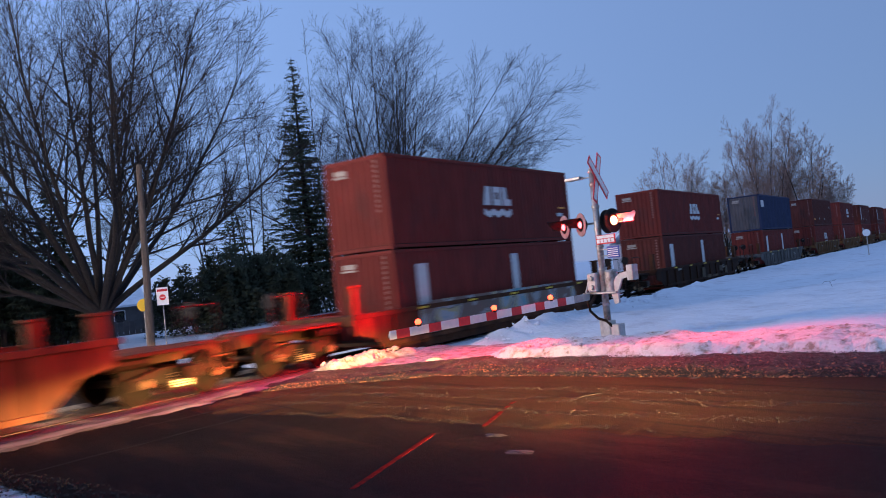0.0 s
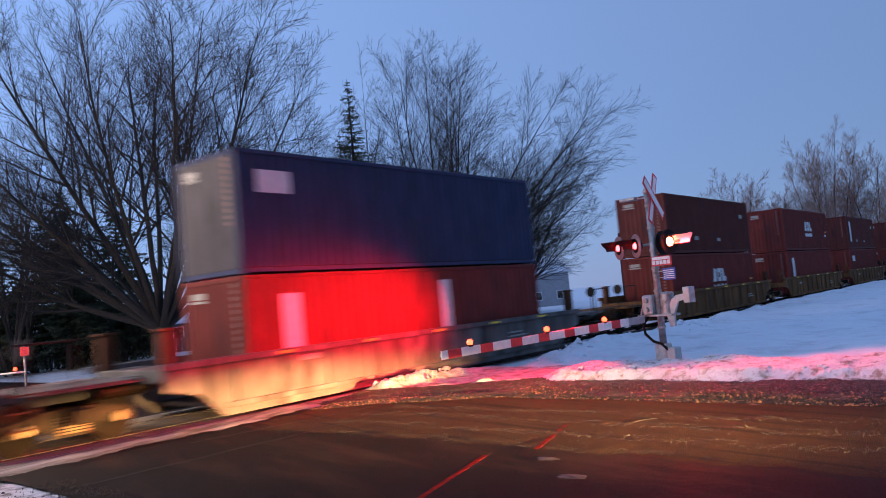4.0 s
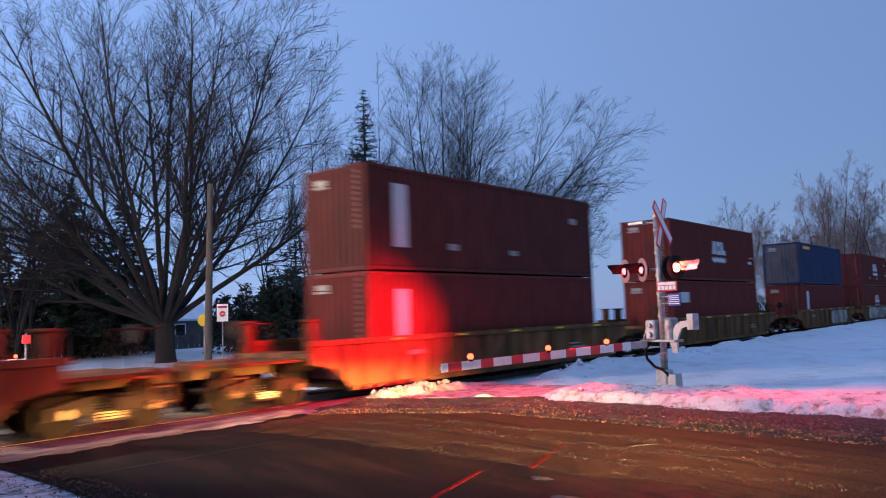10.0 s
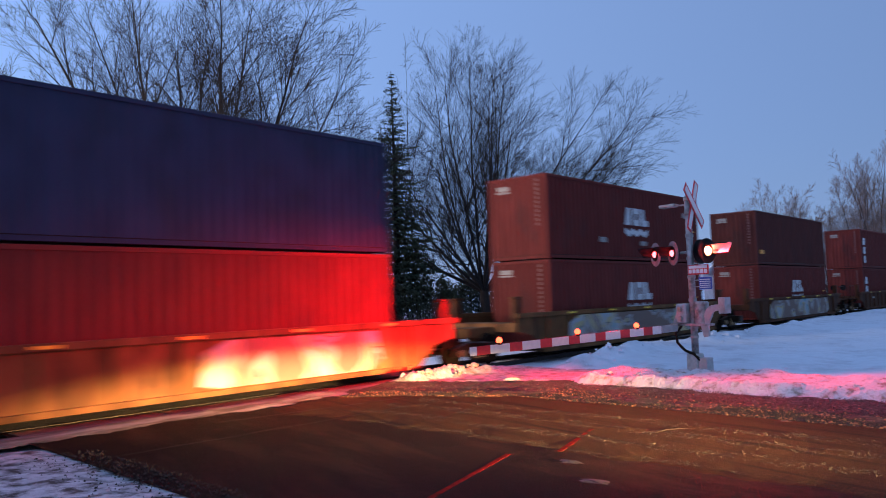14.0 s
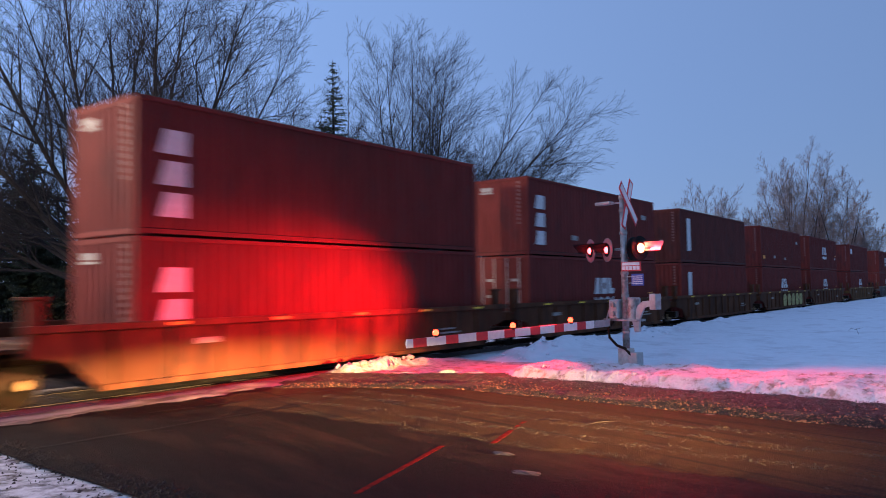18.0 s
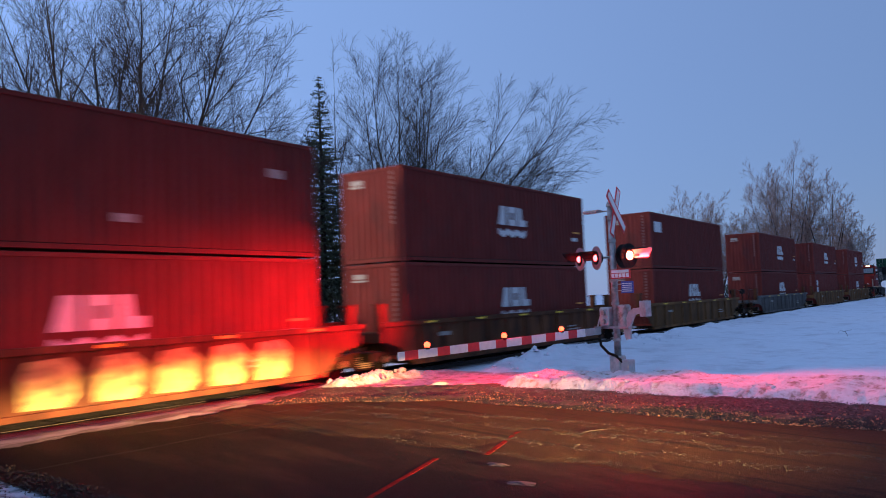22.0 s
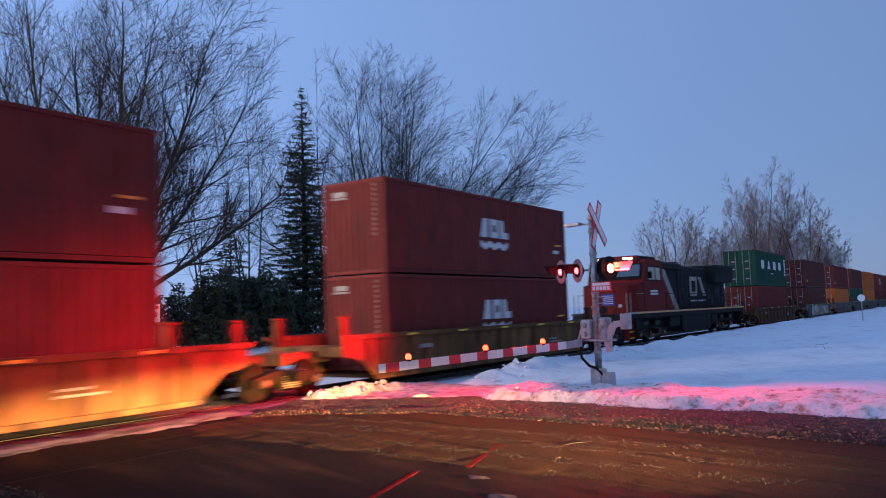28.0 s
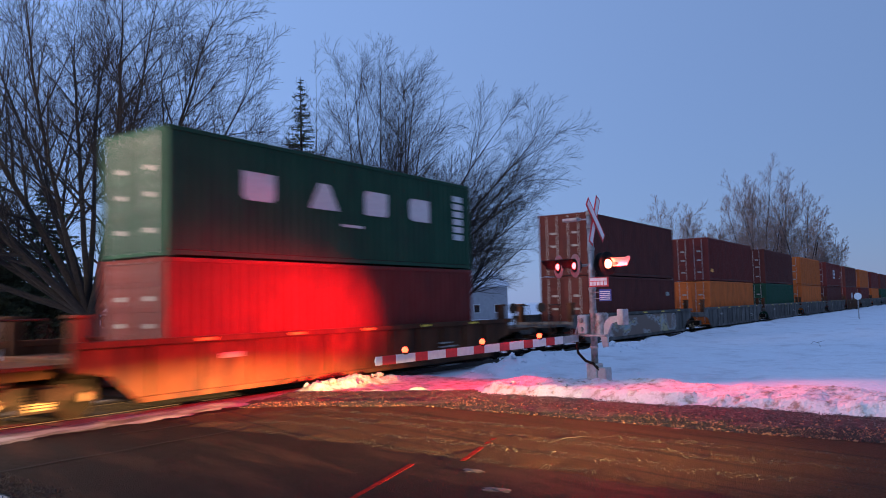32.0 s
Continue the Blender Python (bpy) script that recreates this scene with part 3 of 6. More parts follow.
    for i, (c0, c1) in enumerate(zip(cuts, cuts[1:])):
        b = B()
        h0 = 0.092 - 0.012 * c0 / L
        box(b, (c0, -0.012, -h0), (c1, 0.012, h0), 0.002)
        part("stripe_panel", b, REDPAINT if i % 2 else WHITE, gate)
    b = B()
    box(b, (-0.10, -0.03, -0.085), (0.55, 0.03, 0.085), 0.01)
    part("arm_socket", b, ALU, gate)
    b = B()
    box(b, (0.4, -0.04, -0.03), (L, -0.014, 0.03))
    part("arm_rib", b, ALU, gate)
    for x in (L - 0.75, L - 3.0, L - 5.02):
        b = B()
        box(b, (x - 0.05, -0.04, 0.07), (x + 0.05, 0.04, 0.11), 0.01)
        lamp = part("gate_lamp", b, IRON, gate, "barrier lamp with a glowing orange-red lens")
        g = B()
        bmesh.ops.create_uvsphere(g, u_segments=14, v_segments=8, radius=0.062, matrix=Matrix.Translation((x, 0, 0.155)))
        part("lens", g, LENS_AMBER, lamp, smooth=True)
    pts = [(0.3, -0.02, 0.085 + 0.0 * i) for i in range(1)] + [(0.55 + (L - 1.3) * i / 12, 0.0, 0.088 - 0.01 * i / 12) for i in range(13)]
    b = B()
    for p, q in zip(pts, pts[1:]):
        rod(b, p, q, 0.008, 0.008, 5)
    part("lamp_cable", b, IRON, gate)




# ---------------------------------------------------------------- trees
def tubes(paths, mat, name):
    """Tapered tubes along paths; a path is a list of (point, radius), with its number of sides."""
    vs, fs = [], []
    for sides, path in paths:
        base = len(vs)
        up = Vector((0.3, 0.2, 1))
        for i, (p, r) in enumerate(path):
            d = (path[min(i + 1, len(path) - 1)][0] - path[max(i - 1, 0)][0])
            d.normalize()
            u = d.cross(up if abs(d.z) < 0.95 else Vector((1, 0, 0)))
            u.normalize()
            v = d.cross(u)
            for k in range(sides):
                a = 2 * math.pi * k / sides
                q = p + (u * math.cos(a) + v * math.sin(a)) * r
                vs.append((q.x, q.y, q.z))
        for i in range(len(path) - 1):
            for k in range(sides):
                a, c = base + i * sides + k, base + i * sides + (k + 1) % sides
                fs.append((a, c, c + sides, a + sides))
    return mesh_from(name, vs, fs, mat, True)


def bare_tree(name, x, y, z, height, seed, stems, fan, label, counts=(11, 8, 6), lean=(0, 0), reach=0.42, trunk=0.26, split=0.08, mat=None, group="", rise=0.35, thin=1.0, low=0.12, round_off=0.22):
    """A leafless tree: stems that fan from the trunk, and three orders of branches on them."""
    rnd = random.Random(seed)
    t = thing(name, Matrix.Translation((x, y, z)), label, "tree", group)
    big, mid, small = [], [], []
    wind = Vector((lean[0], lean[1], 0))

    def branch(p, d, length, r, order, sides, steps, bend):
        path = [(p.copy(), r)]
        d = d.copy()
        for i in range(steps):
            f = (i + 1) / steps
            d += Vector((rnd.gauss(0, 0.045), rnd.gauss(0, 0.045), bend / steps + rnd.gauss(0, 0.035))) + wind * (0.10 * order / steps)
            d.normalize()
            p = p + d * (length / steps)
            path.append((p, max(r * (1 - 0.88 * f), 0.0062 * thin)))
        return sides, path

    def along(path, f):
        i = min(int(f * (len(path) - 1)), len(path) - 2)
        g = f * (len(path) - 1) - i
        (p, r), (q, r2) = path[i], path[i + 1]
        return p.lerp(q, g), r + (r2 - r) * g, (q - p).normalized()

    def sprout(parent, n, lo, hi, ratio, order, store, sides, steps, bend, spread, depth):
        length = sum((b[0] - a[0]).length for a, b in zip(parent, parent[1:]))
        turn = rnd.uniform(0, 6.28)
        for i in range(n):
            f = lo + (hi - lo) * (i + rnd.random()) / n
            p, r, d = along(parent, min(f, 0.995))
            turn += 2.4 + rnd.gauss(0, 0.5)
            side = d.orthogonal().normalized()
            side.rotate(Matrix.Rotation(turn, 3, d))
            a = radians(rnd.uniform(*spread))
            way = (d * math.cos(a) + side * math.sin(a)).normalized()
            ln = length * ratio * (1.08 - 0.55 * f) * rnd.uniform(0.7, 1.25)
            tube = branch(p, way, ln, max(r * 0.62, 0.0072 * thin), order, sides, steps, bend)
            store.append(tube)
            if depth:
                nn, rest = depth[0], depth[1:]
                sprout(tube[1], nn, 0.12, 1.0, 0.50 if order == 1 else 0.60, order + 1, small if order > 1 else mid, 3, 3, 0.14, (20, 46), rest)

    trunk_path = None
    foot = Vector((0, 0, -0.3))
    crotch = Vector((rnd.gauss(0, 0.1), rnd.gauss(0, 0.1), height * split))
    if split > 0:
        trunk_path = (9, [(foot, trunk * 1.45), (Vector((0, 0, 0.2)), trunk * 1.1), (crotch * 0.6, trunk), (crotch, trunk * 0.95), (crotch + Vector((0, 0, 0.5)), trunk * 0.5)])
        big.append(trunk_path)
    for i in range(stems):
        az = 2 * math.pi * (i + rnd.uniform(-0.3, 0.3)) / stems * 2.618
        tilt = radians(fan) * math.sqrt((i + 0.3) / stems) * rnd.uniform(0.85, 1.1)
        d = Vector((math.sin(tilt) * math.cos(az), math.sin(tilt) * math.sin(az), math.cos(tilt))) + wind * 0.25
        ln = (height - crotch.z) * (0.98 - round_off * (tilt / radians(max(fan, 1))) ** 2) * rnd.uniform(0.86, 0.97)
        p = crotch + Vector((d.x, d.y, 0)) * 0.15 if split > 0 else Vector((math.cos(az) * 0.35, math.sin(az) * 0.35, -0.2))
        st = branch(p, d.normalized(), ln, trunk * rnd.uniform(0.28, 0.44), 0, 6, 9, rise)
        big.append(st)
        sprout(st[1], counts[0], low, 1.0, reach, 1, mid, 4, 5, 0.14, (22, 48), counts[1:])
    for k, st in enumerate(big):
        part("trunk" if k == 0 and split > 0 else "limb", tubes([st], BARK, "limb"), BARK, t)
    part("bough_crown", tubes(mid, mat or TWIG, "bough_crown"), TWIG, t)["kind"] = "stuff"
    part("twig_crown", tubes(small, mat or TWIG, "twig_crown"), TWIG, t)["kind"] = "stuff"
    return t


def conifer(name, x, y, z, height, width, seed, label, mat=None, bare_top=0.0, density=1.0, start=0.05):
    """A spruce: drooping boughs in whorls, each with rows of needle sprays, gaps between them."""
    rnd = random.Random(seed)
    t = thing(name, Matrix.Translation((x, y, z)), label, "tree")
    part("trunk", tubes([(7, [(Vector((0, 0, -0.3)), 0.20 * height / 12), (Vector((0.05, 0, height * 0.5)), 0.11 * height / 12), (Vector((0, 0.05, height)), 0.012)])], BARK, "trunk"), BARK, t)
    vs, fs, limbs = [], [], []
    z0 = height * start
    while z0 < height * 0.99:
        f = z0 / height
        r = width * (1 - f) ** 0.8 * rnd.uniform(0.55, 1.1) + 0.12
        thinout = 1.0 if f < 1 - bare_top else 0.35
        for k in range(max(2, round((4 + 2 * (1 - f)) * density))):
            if rnd.random() < 0.16:
                continue
            a = rnd.uniform(0, 6.283)
            ln = r * rnd.uniform(0.6, 1.1)
            droop = rnd.uniform(0.10, 0.38)
            pts = []
            for i in range(6):
                g = i / 5
                pts.append(Vector((math.cos(a) * ln * g, math.sin(a) * ln * g, z0 + ln * (0.12 * g - droop * g * g + 0.12 * g ** 3))))
            limbs.append((3, [(p, 0.022 * (1 - 0.8 * i / 5)) for i, p in enumerate(pts)]))
            for s in range(int(ln * 26 * thinout * density) + 3):
                g = rnd.random() ** 0.75
                i = min(4, int(g * 5))
                p = pts[i].lerp(pts[i + 1], g * 5 - i)
                o = Vector((rnd.gauss(0, 1), rnd.gauss(0, 1), rnd.gauss(-0.45, 0.5))).normalized()
                le = rnd.uniform(0.10, 0.30) * (0.6 + 0.6 * (1 - f))
                w = Vector((rnd.gauss(0, 1), rnd.gauss(0, 1), rnd.gauss(0, 1))).normalized() * rnd.uniform(0.025, 0.06)
                q = p + o * le
                b0 = len(vs)
                vs.extend((tuple(p - w * 0.6), tuple(p + w * 0.6), tuple(p + o * le * 0.6 + w), tuple(q), tuple(p + o * le * 0.6 - w)))
                fs.append((b0, b0 + 1, b0 + 2, b0 + 3, b0 + 4))
        z0 += rnd.uniform(0.16, 0.34) * (0.6 + 0.4 * height / 15)
    part("bough_crown", tubes(limbs, BARK, "bough_crown"), BARK, t)["kind"] = "stuff"
    part("needles", mesh_from("needles", vs, fs, mat or NEEDLE), NEEDLE, t)
    return t


def bush(name, x, y, z, size, seed, label, leaves=9000, mat=None):
    """A dense cedar clump: many small sprays round upright stems, with an uneven outline."""
    rnd = random.Random(seed)
    t = thing(name, Matrix.Translation((x, y, z)), label, "shrub")
    vs, fs, stems = [], [], []
    blobs = []
    for i in range(26):
        a, r = rnd.uniform(0, 6.283), math.sqrt(rnd.random())
        px, py = math.cos(a) * r * size[0], math.sin(a) * r * size[1]
        h = size[2] * (1 - 0.55 * r * r) * rnd.uniform(0.7, 1.05)
        blobs.append((px, py, h, rnd.uniform(0.5, 0.9)))
        stems.append((4, [(Vector((px * 0.6, py * 0.6, -0.2)), 0.06), (Vector((px * 0.9, py * 0.9, h * 0.5)), 0.04), (Vector((px, py, h)), 0.01)]))
    for i in range(leaves):
        px, py, h, w = blobs[i % len(blobs)]
        g = rnd.random() ** 0.7
        rad = w * (1.15 - g * 0.85) * math.sqrt(rnd.random()) * size[0] * 0.36
        a = rnd.uniform(0, 6.283)
        p = Vector((px + math.cos(a) * rad, py + math.sin(a) * rad, g * h + rnd.gauss(0, 0.1)))
        o = Vector((rnd.gauss(0, 0.7), rnd.gauss(0, 0.7), rnd.gauss(0.5, 0.6))).normalized()
        le = rnd.uniform(0.14, 0.36)
        ww = o.orthogonal().normalized() * rnd.uniform(0.05, 0.11)
        b0 = len(vs)
        vs.extend((tuple(p), tuple(p + o * le * 0.5 + ww), tuple(p + o * le), tuple(p + o * le * 0.5 - ww)))
        fs.append((b0, b0 + 1, b0 + 2, b0 + 3))
    part("stem_mass", tubes(stems, BARK, "stem_mass"), BARK, t)["kind"] = "stuff"
    part("leaves", mesh_from("leaves", vs, fs, mat or CEDAR), CEDAR, t)
    return t


def build_trees():
    bare_tree("maple_tree", 22.74, 37.96, -0.1, 22.6, 3, 22, 66, "large leafless maple with many stems fanning from a short trunk", (17, 10, 7), thin=1.1, trunk=0.50, split=0.09, reach=0.36, rise=0.22, low=0.3, round_off=0.36)
    bare_tree("maple_tree", 55.5, 43.7, -0.1, 26.5, 11, 26, 72, "large leafless maple with wind-swept branches", (15, 10, 7), lean=(0.38, -0.40), trunk=0.44, split=0.10, reach=0.38, rise=0.22, low=0.2, thin=1.15, round_off=0.34)
    bare_tree("maple_tree", 70.8, 46.3, 0.1, 17.5, 12, 16, 64, "leafless maple leaning in the wind", (12, 9, 6), lean=(0.5, -0.4), trunk=0.32, split=0.12, reach=0.42, thin=1.25, rise=0.2, round_off=0.35)
    for i, (x, y, h, s) in enumerate(((41.4, 47.6, 22.6, 21), (39.0, 49.7, 21.0, 22), (50.2, 46.9, 25.6, 23), (51.9, 51.3, 25.0, 24), (46.9, 52.2, 23.2, 25))):
        bare_tree("slender_tree", x, y, 0.8, h, s, 2, 9, "slender leafless tree with thin upright branches", (15, 5, 3), trunk=0.22, split=0.0, reach=0.20, rise=0.2, low=0.25, thin=1.3, group="slender trees behind the track")
    for i, (x, y, h, s) in enumerate(((17.2, 44.0, 16.1, 31), (19.1, 47.3, 14.5, 32), (14.7, 45.9, 15.0, 33), (25.5, 52.1, 15.6, 34))):
        bare_tree("clump_tree", x, y, 0.8, h, s, 5, 22, "leafless tree with several thin stems", (11, 6, 4), trunk=0.28, split=0.0, reach=0.30, rise=0.2, low=0.2, group="trees by the houses")
    conifer("spruce_tree", 46.0, 45.6, 0.1, 21.5, 4.3, 5, "tall dark spruce with a sparse crooked top", bare_top=0.26, density=2.0, start=0.06)
    conifer("pine_tree", 39.8, 47.5, 0.0, 10.2, 4.0, 6, "short dark pine beside the cedar clump", density=1.1, start=0.15)
    conifer("pine_tree", 22.6, 48.6, 0.0, 11.2, 5.0, 7, "broad dark spruce behind the maple", density=2.2, start=0.14)
    conifer("pine_tree", 26.9, 50.0, 0.0, 11.2, 4.8, 8, "broad dark spruce behind the maple", density=2.2, start=0.14)
    conifer("pine_tree", 18.6, 50.5, 0.0, 9.2, 4.3, 9, "broad dark spruce behind the maple", density=2.0, start=0.12)
    bush("cedar_hedge", 32.8, 41.8, -0.1, (4.2, 2.2, 6.6), 41, "dense dark clipped cedar clump", 17000)
    bush("cedar_hedge", 38.1, 43.1, -0.1, (4.0, 2.2, 6.4), 42, "dense dark clipped cedar clump", 15000)
    bush("cedar_hedge", 42.0, 47.1, -0.1, (4.4, 2.4, 6.8), 46, "dense dark cedar clump beside the spruce", 11000)
    bush("cedar_hedge", 22.9, 50.8, -0.2, (4.9, 2.2, 7.4), 47, "tall dark evergreen clump behind the maple", 14000)
    bush("cedar_hedge", 27.1, 52.2, -0.2, (3.6, 2.2, 5.6), 48, "dark evergreen clump behind the maple", 9000)
    bush("cedar_hedge", 46.8, 44.0, -0.1, (4.9, 2.2, 5.6), 43, "dense dark cedar clump under the maple", 11000)
    bush("cedar_hedge", 57.8, 47.1, -0.1, (5.5, 2.4, 5.2), 44, "dense dark cedar clump under the maple", 9000)
    bush("cedar_hedge", 68.5, 48.5, -0.1, (4.5, 2.4, 4.6), 45, "dense dark cedar clump under the maple", 7000)
    # woods along the far stretch of the line
    for i, (az, dist, h, s) in enumerate(((15.6, 118, 15, 51), (13.8, 125, 12.5, 52), (12.6, 130, 12.0, 53), (10.4, 122, 17, 54), (9.5, 120, 18, 55), (8.6, 126, 16, 56), (7.4, 120, 13.5, 57), (6.6, 122, 11, 58), (5.9, 135, 10, 59), (11.6, 140, 13, 60))):
        a = radians(az * 1.0588 + 1.44)
        bare_tree("roadside_tree", dist * 1.05 * math.cos(a), dist * 1.05 * math.sin(a), 0.3, h * 1.2, s, 6, 24, "leafless pale-twigged tree in the distance", (14, 8, 5), trunk=0.3, split=0.06, reach=0.34, mat=PALE_TWIG, group="far trees along the line", thin=2.2)
    for i, (az, dist, h, w) in enumerate(((11.4, 150, 9, 7), (10.0, 150, 9, 8), (8.3, 155, 9.5, 8), (6.8, 160, 9, 8), (13.0, 150, 6, 7), (14.5, 150, 5, 7), (4.6, 190, 6.6, 6), (3.9, 200, 6.0, 6), (5.3, 185, 7, 6), (17.0, 140, 4.5, 8))):
        a = radians(az * 1.0588 + 1.44)
        bush("far_thicket", dist * 1.05 * math.cos(a), dist * 1.05 * math.sin(a), 0.2, (w * 1.1, 4.4, h * 0.9), 70 + i, "dark thicket in the distance", 2600)


build_signal()
build_trees()


# ---------------------------------------------------------------- pole, signs, houses
def build_pole():
    p = thing("utility_pole", pose(19.48, 29.15, -0.2, 0, 1.2, 0), "weathered bare wooden pole without wires", "pole")
    part("shaft", tubes([(12, [(Vector((0, 0, -0.6)), 0.17), (Vector((0, 0, 4)), 0.15), (Vector((0, 0, 8.3)), 0.115)])], POLE, "shaft"), POLE, p)
    part("top_cap", rod(B(), (0, 0, 8.28), (0, 0, 8.32), 0.12, 0.10, 12), POLE, p)
    s = thing("warning_sign", pose(19.96, 28.75, -0.2, 0, 0, -35), "white notice sign with a red disc on a thin post", "sign")
    part("post", rod(B(), (0, 0.03, -0.4), (0, 0.03, 2.9), 0.025, 0.025, 8), STEEL, s)
    b = B()
    box(b, (-0.24, -0.012, 2.22), (0.24, 0.012, 2.98), 0.004)
    pl = part("plate", b, WHITE, s)
    d = rod(B(), (0, -0.013, 2.55), (0, -0.018, 2.55), 0.13, 0.13, 20)
    part("red_disc", d, REDPAINT, pl)
    b = B()
    box(b, (-0.085, -0.023, 2.535), (0.085, -0.019, 2.565))
    part("white_bar", b, WHITE, pl)
    b = B()
    box(b, (-0.20, -0.017, 2.80), (0.20, -0.013, 2.90))
    part("text_bar", b, REDPAINT, pl)
    y = thing("yellow_sign", pose(19.59, 29.59, -0.2, 0, 0, -35), "round yellow warning sign on the pole", "sign")
    part("plate", rod(B(), (0, -0.01, 2.3), (0, 0.01, 2.3), 0.27, 0.27, 28), YELLOW, y)
    part("post", rod(B(), (0, 0.03, -0.4), (0, 0.03, 2.4), 0.025, 0.025, 8), STEEL, y)
    q = thing("utility_pole", pose(73.1, 35.2, -0.2), "dark wooden pole with a short cross arm behind the track", "pole")
    part("shaft", tubes([(10, [(Vector((0, 0, -0.6)), 0.17), (Vector((0, 0, 3.8)), 0.15), (Vector((0, 0, 7.5)), 0.12)])], BARK, "shaft"), BARK, q)
    b = B()
    box(b, (-0.9, -0.06, 6.5), (0.9, 0.06, 6.62), 0.01)
    part("cross_arm", b, BARK, q)
    fb = thing("far_barrier", pose(10.77, 26.4, -0.2), "barrier post with a lit red lamp beyond the track", "barrier")
    part("post", rod(B(), (0.1, 0.06, -0.3), (0.1, 0.06, 2.05), 0.04, 0.04, 8), STEEL, fb)
    b = B()
    box(b, (-0.05, -0.02, 1.72), (0.22, 0.02, 2.0), 0.01)
    part("red_panel", b, REDGLOW, fb, "glowing red panel")
    part("arm", rod(B(), (0.1, 0.06, 1.2), (-2.6, 0.4, 1.22), 0.035, 0.03, 8), WHITE, fb)
    g = B()
    bmesh.ops.create_uvsphere(g, u_segments=12, v_segments=8, radius=0.06, matrix=Matrix.Translation((-0.22, 0.02, 1.33)))
    part("lens", g, LENS_AMBER, fb, smooth=True)
    r = thing("milepost", pose(64.7, 6.9, 0.2, 0, 0, -86), "pale round sign on a thin post in the snow", "sign")
    part("post", rod(B(), (0, 0.03, -0.4), (0, 0.03, 2.0), 0.035, 0.035, 8), STEEL, r)
    part("plate", rod(B(), (0, -0.01, 1.78), (0, 0.015, 1.78), 0.26, 0.26, 24), WHITE, r)
    w = thing("dry_weed", pose(29.8, 4.42, 0.34) @ Matrix.Scale(0.75, 4), "dead bent weed stalk in the snow", "weed")
    part("stalk", tubes([(4, [(Vector((0, 0, -0.1)), 0.012), (Vector((0.02, 0.1, 0.14)), 0.010), (Vector((0, -0.18, 0.20)), 0.006)]), (4, [(Vector((0, 0.05, 0.1)), 0.010), (Vector((0, 0.32, 0.16)), 0.008), (Vector((0, 0.42, 0.04)), 0.005)])], BARK, "stalk"), BARK, w)


def house(x, y, z, w, d, h, roof, turn, wall, label, windows=3):
    m = pose(x, y, z, 0, 0, turn)
    t = thing("house", m, label, "house")
    b = B()
    box(b, (-w / 2, -d / 2, -0.5), (w / 2, d / 2, h))
    part("wall", b, wall, t)
    r = B()
    prism(r, [(-d / 2 - 0.4, h - 0.05), (0, h + roof), (d / 2 + 0.4, h - 0.05), (d / 2 + 0.4, h + 0.12), (0, h + roof + 0.2), (-d / 2 - 0.4, h + 0.12)], -w / 2 - 0.3, w / 2 + 0.3)
    ob = part("roof", r, SHINGLE, t, "snow-covered gable roof")
    ob.rotation_euler = (0, 0, radians(90))
    for i in range(windows):
        cx = -w / 2 + w * (i + 0.5) / windows
        b = B()
        box(b, (cx - 0.5, -d / 2 - 0.05, 0.9), (cx + 0.5, -d / 2 - 0.005, 2.1))
        win = part("window", b, WHITE, t)
        b = B()
        box(b, (cx - 0.42, -d / 2 - 0.06, 0.98), (cx + 0.42, -d / 2 - 0.051, 2.02))
        part("pane", b, GLASS, win)
    return t


def build_houses():
    house(28.2, 66.1, -0.2, 12, 8, 2.4, 1.6, -25, HOUSEWALL, "low pale house with snow on its roof behind the trees")
    house(39.9, 69.1, -0.2, 9, 7, 2.4, 1.5, -25, HOUSEDARK, "low dark shed with snow on its roof", 2)
    house(48.9, 67.5, -0.2, 8, 6, 2.2, 1.3, -25, HOUSEDARK, "low dark shed with snow on its roof", 2)
    house(93.2, 60.3, -0.1, 10, 8, 4.6, 2.4, -30, HOUSEWALL, "two-storey pale house with a snowy roof behind the trees", 3)
    house(115.8, 42.9, 0.0, 7, 7, 4.0, 2.0, -30, HOUSEWALL, "white house seen between the railcars", 2)
    f = thing("board_fence", pose(23, 55, -0.1), "low dark board fence behind the trees", "fence")
    for i in range(60):
        b = B()
        box(b, (-10 + 0.5 * i, -0.02, -0.2), (-10 + 0.5 * i + 0.46, 0.02, 1.15 + 0.05 * math.sin(i * 3.1)), 0.005)
        part("board", b, HOUSEDARK, f)


build_pole()
build_houses()


# ---------------------------------------------------------------- train
LONG, WIDE, HIGH = 12.19, 2.44, 2.896
MESHES = {}


def shared(key, make):
    if key not in MESHES:
        MESHES[key] = make()
    return MESHES[key]


def corrugated(x0, x1, z0, z1, y, out, period, depth, along_x=True):
    """A wall of trapezoid folds between x0 and x1."""
    n = round((x1 - x0) / period)
    step = (x1 - x0) / n
    line = []
    for i in range(n):
        a = x0 + i * step
        line += [(a, 0), (a + step * 0.30, 0), (a + step * 0.45, depth), (a + step * 0.85, depth)]
    line.append((x1, 0))
    vs, fs = [], []
    for a, o in line:
        for z in (z0, z1):
            vs.append((a, y - out * (o - depth), z) if along_x else (y - out * (o - depth), a, z))
    for i in range(len(line) - 1):
        fs.append((2 * i, 2 * i + 2, 2 * i + 3, 2 * i + 1))
    return vs, fs


def container_mesh(key, mat, name, build):
    def make():
        me = build()
        me.materials.clear()
        me.materials.append(mat)
        return me
    return shared((name, key), make)


def wall_sheet(name, *args, **kw):
    vs, fs = corrugated(*args, **kw)
    return mesh_from(name, vs, fs, OXIDE)


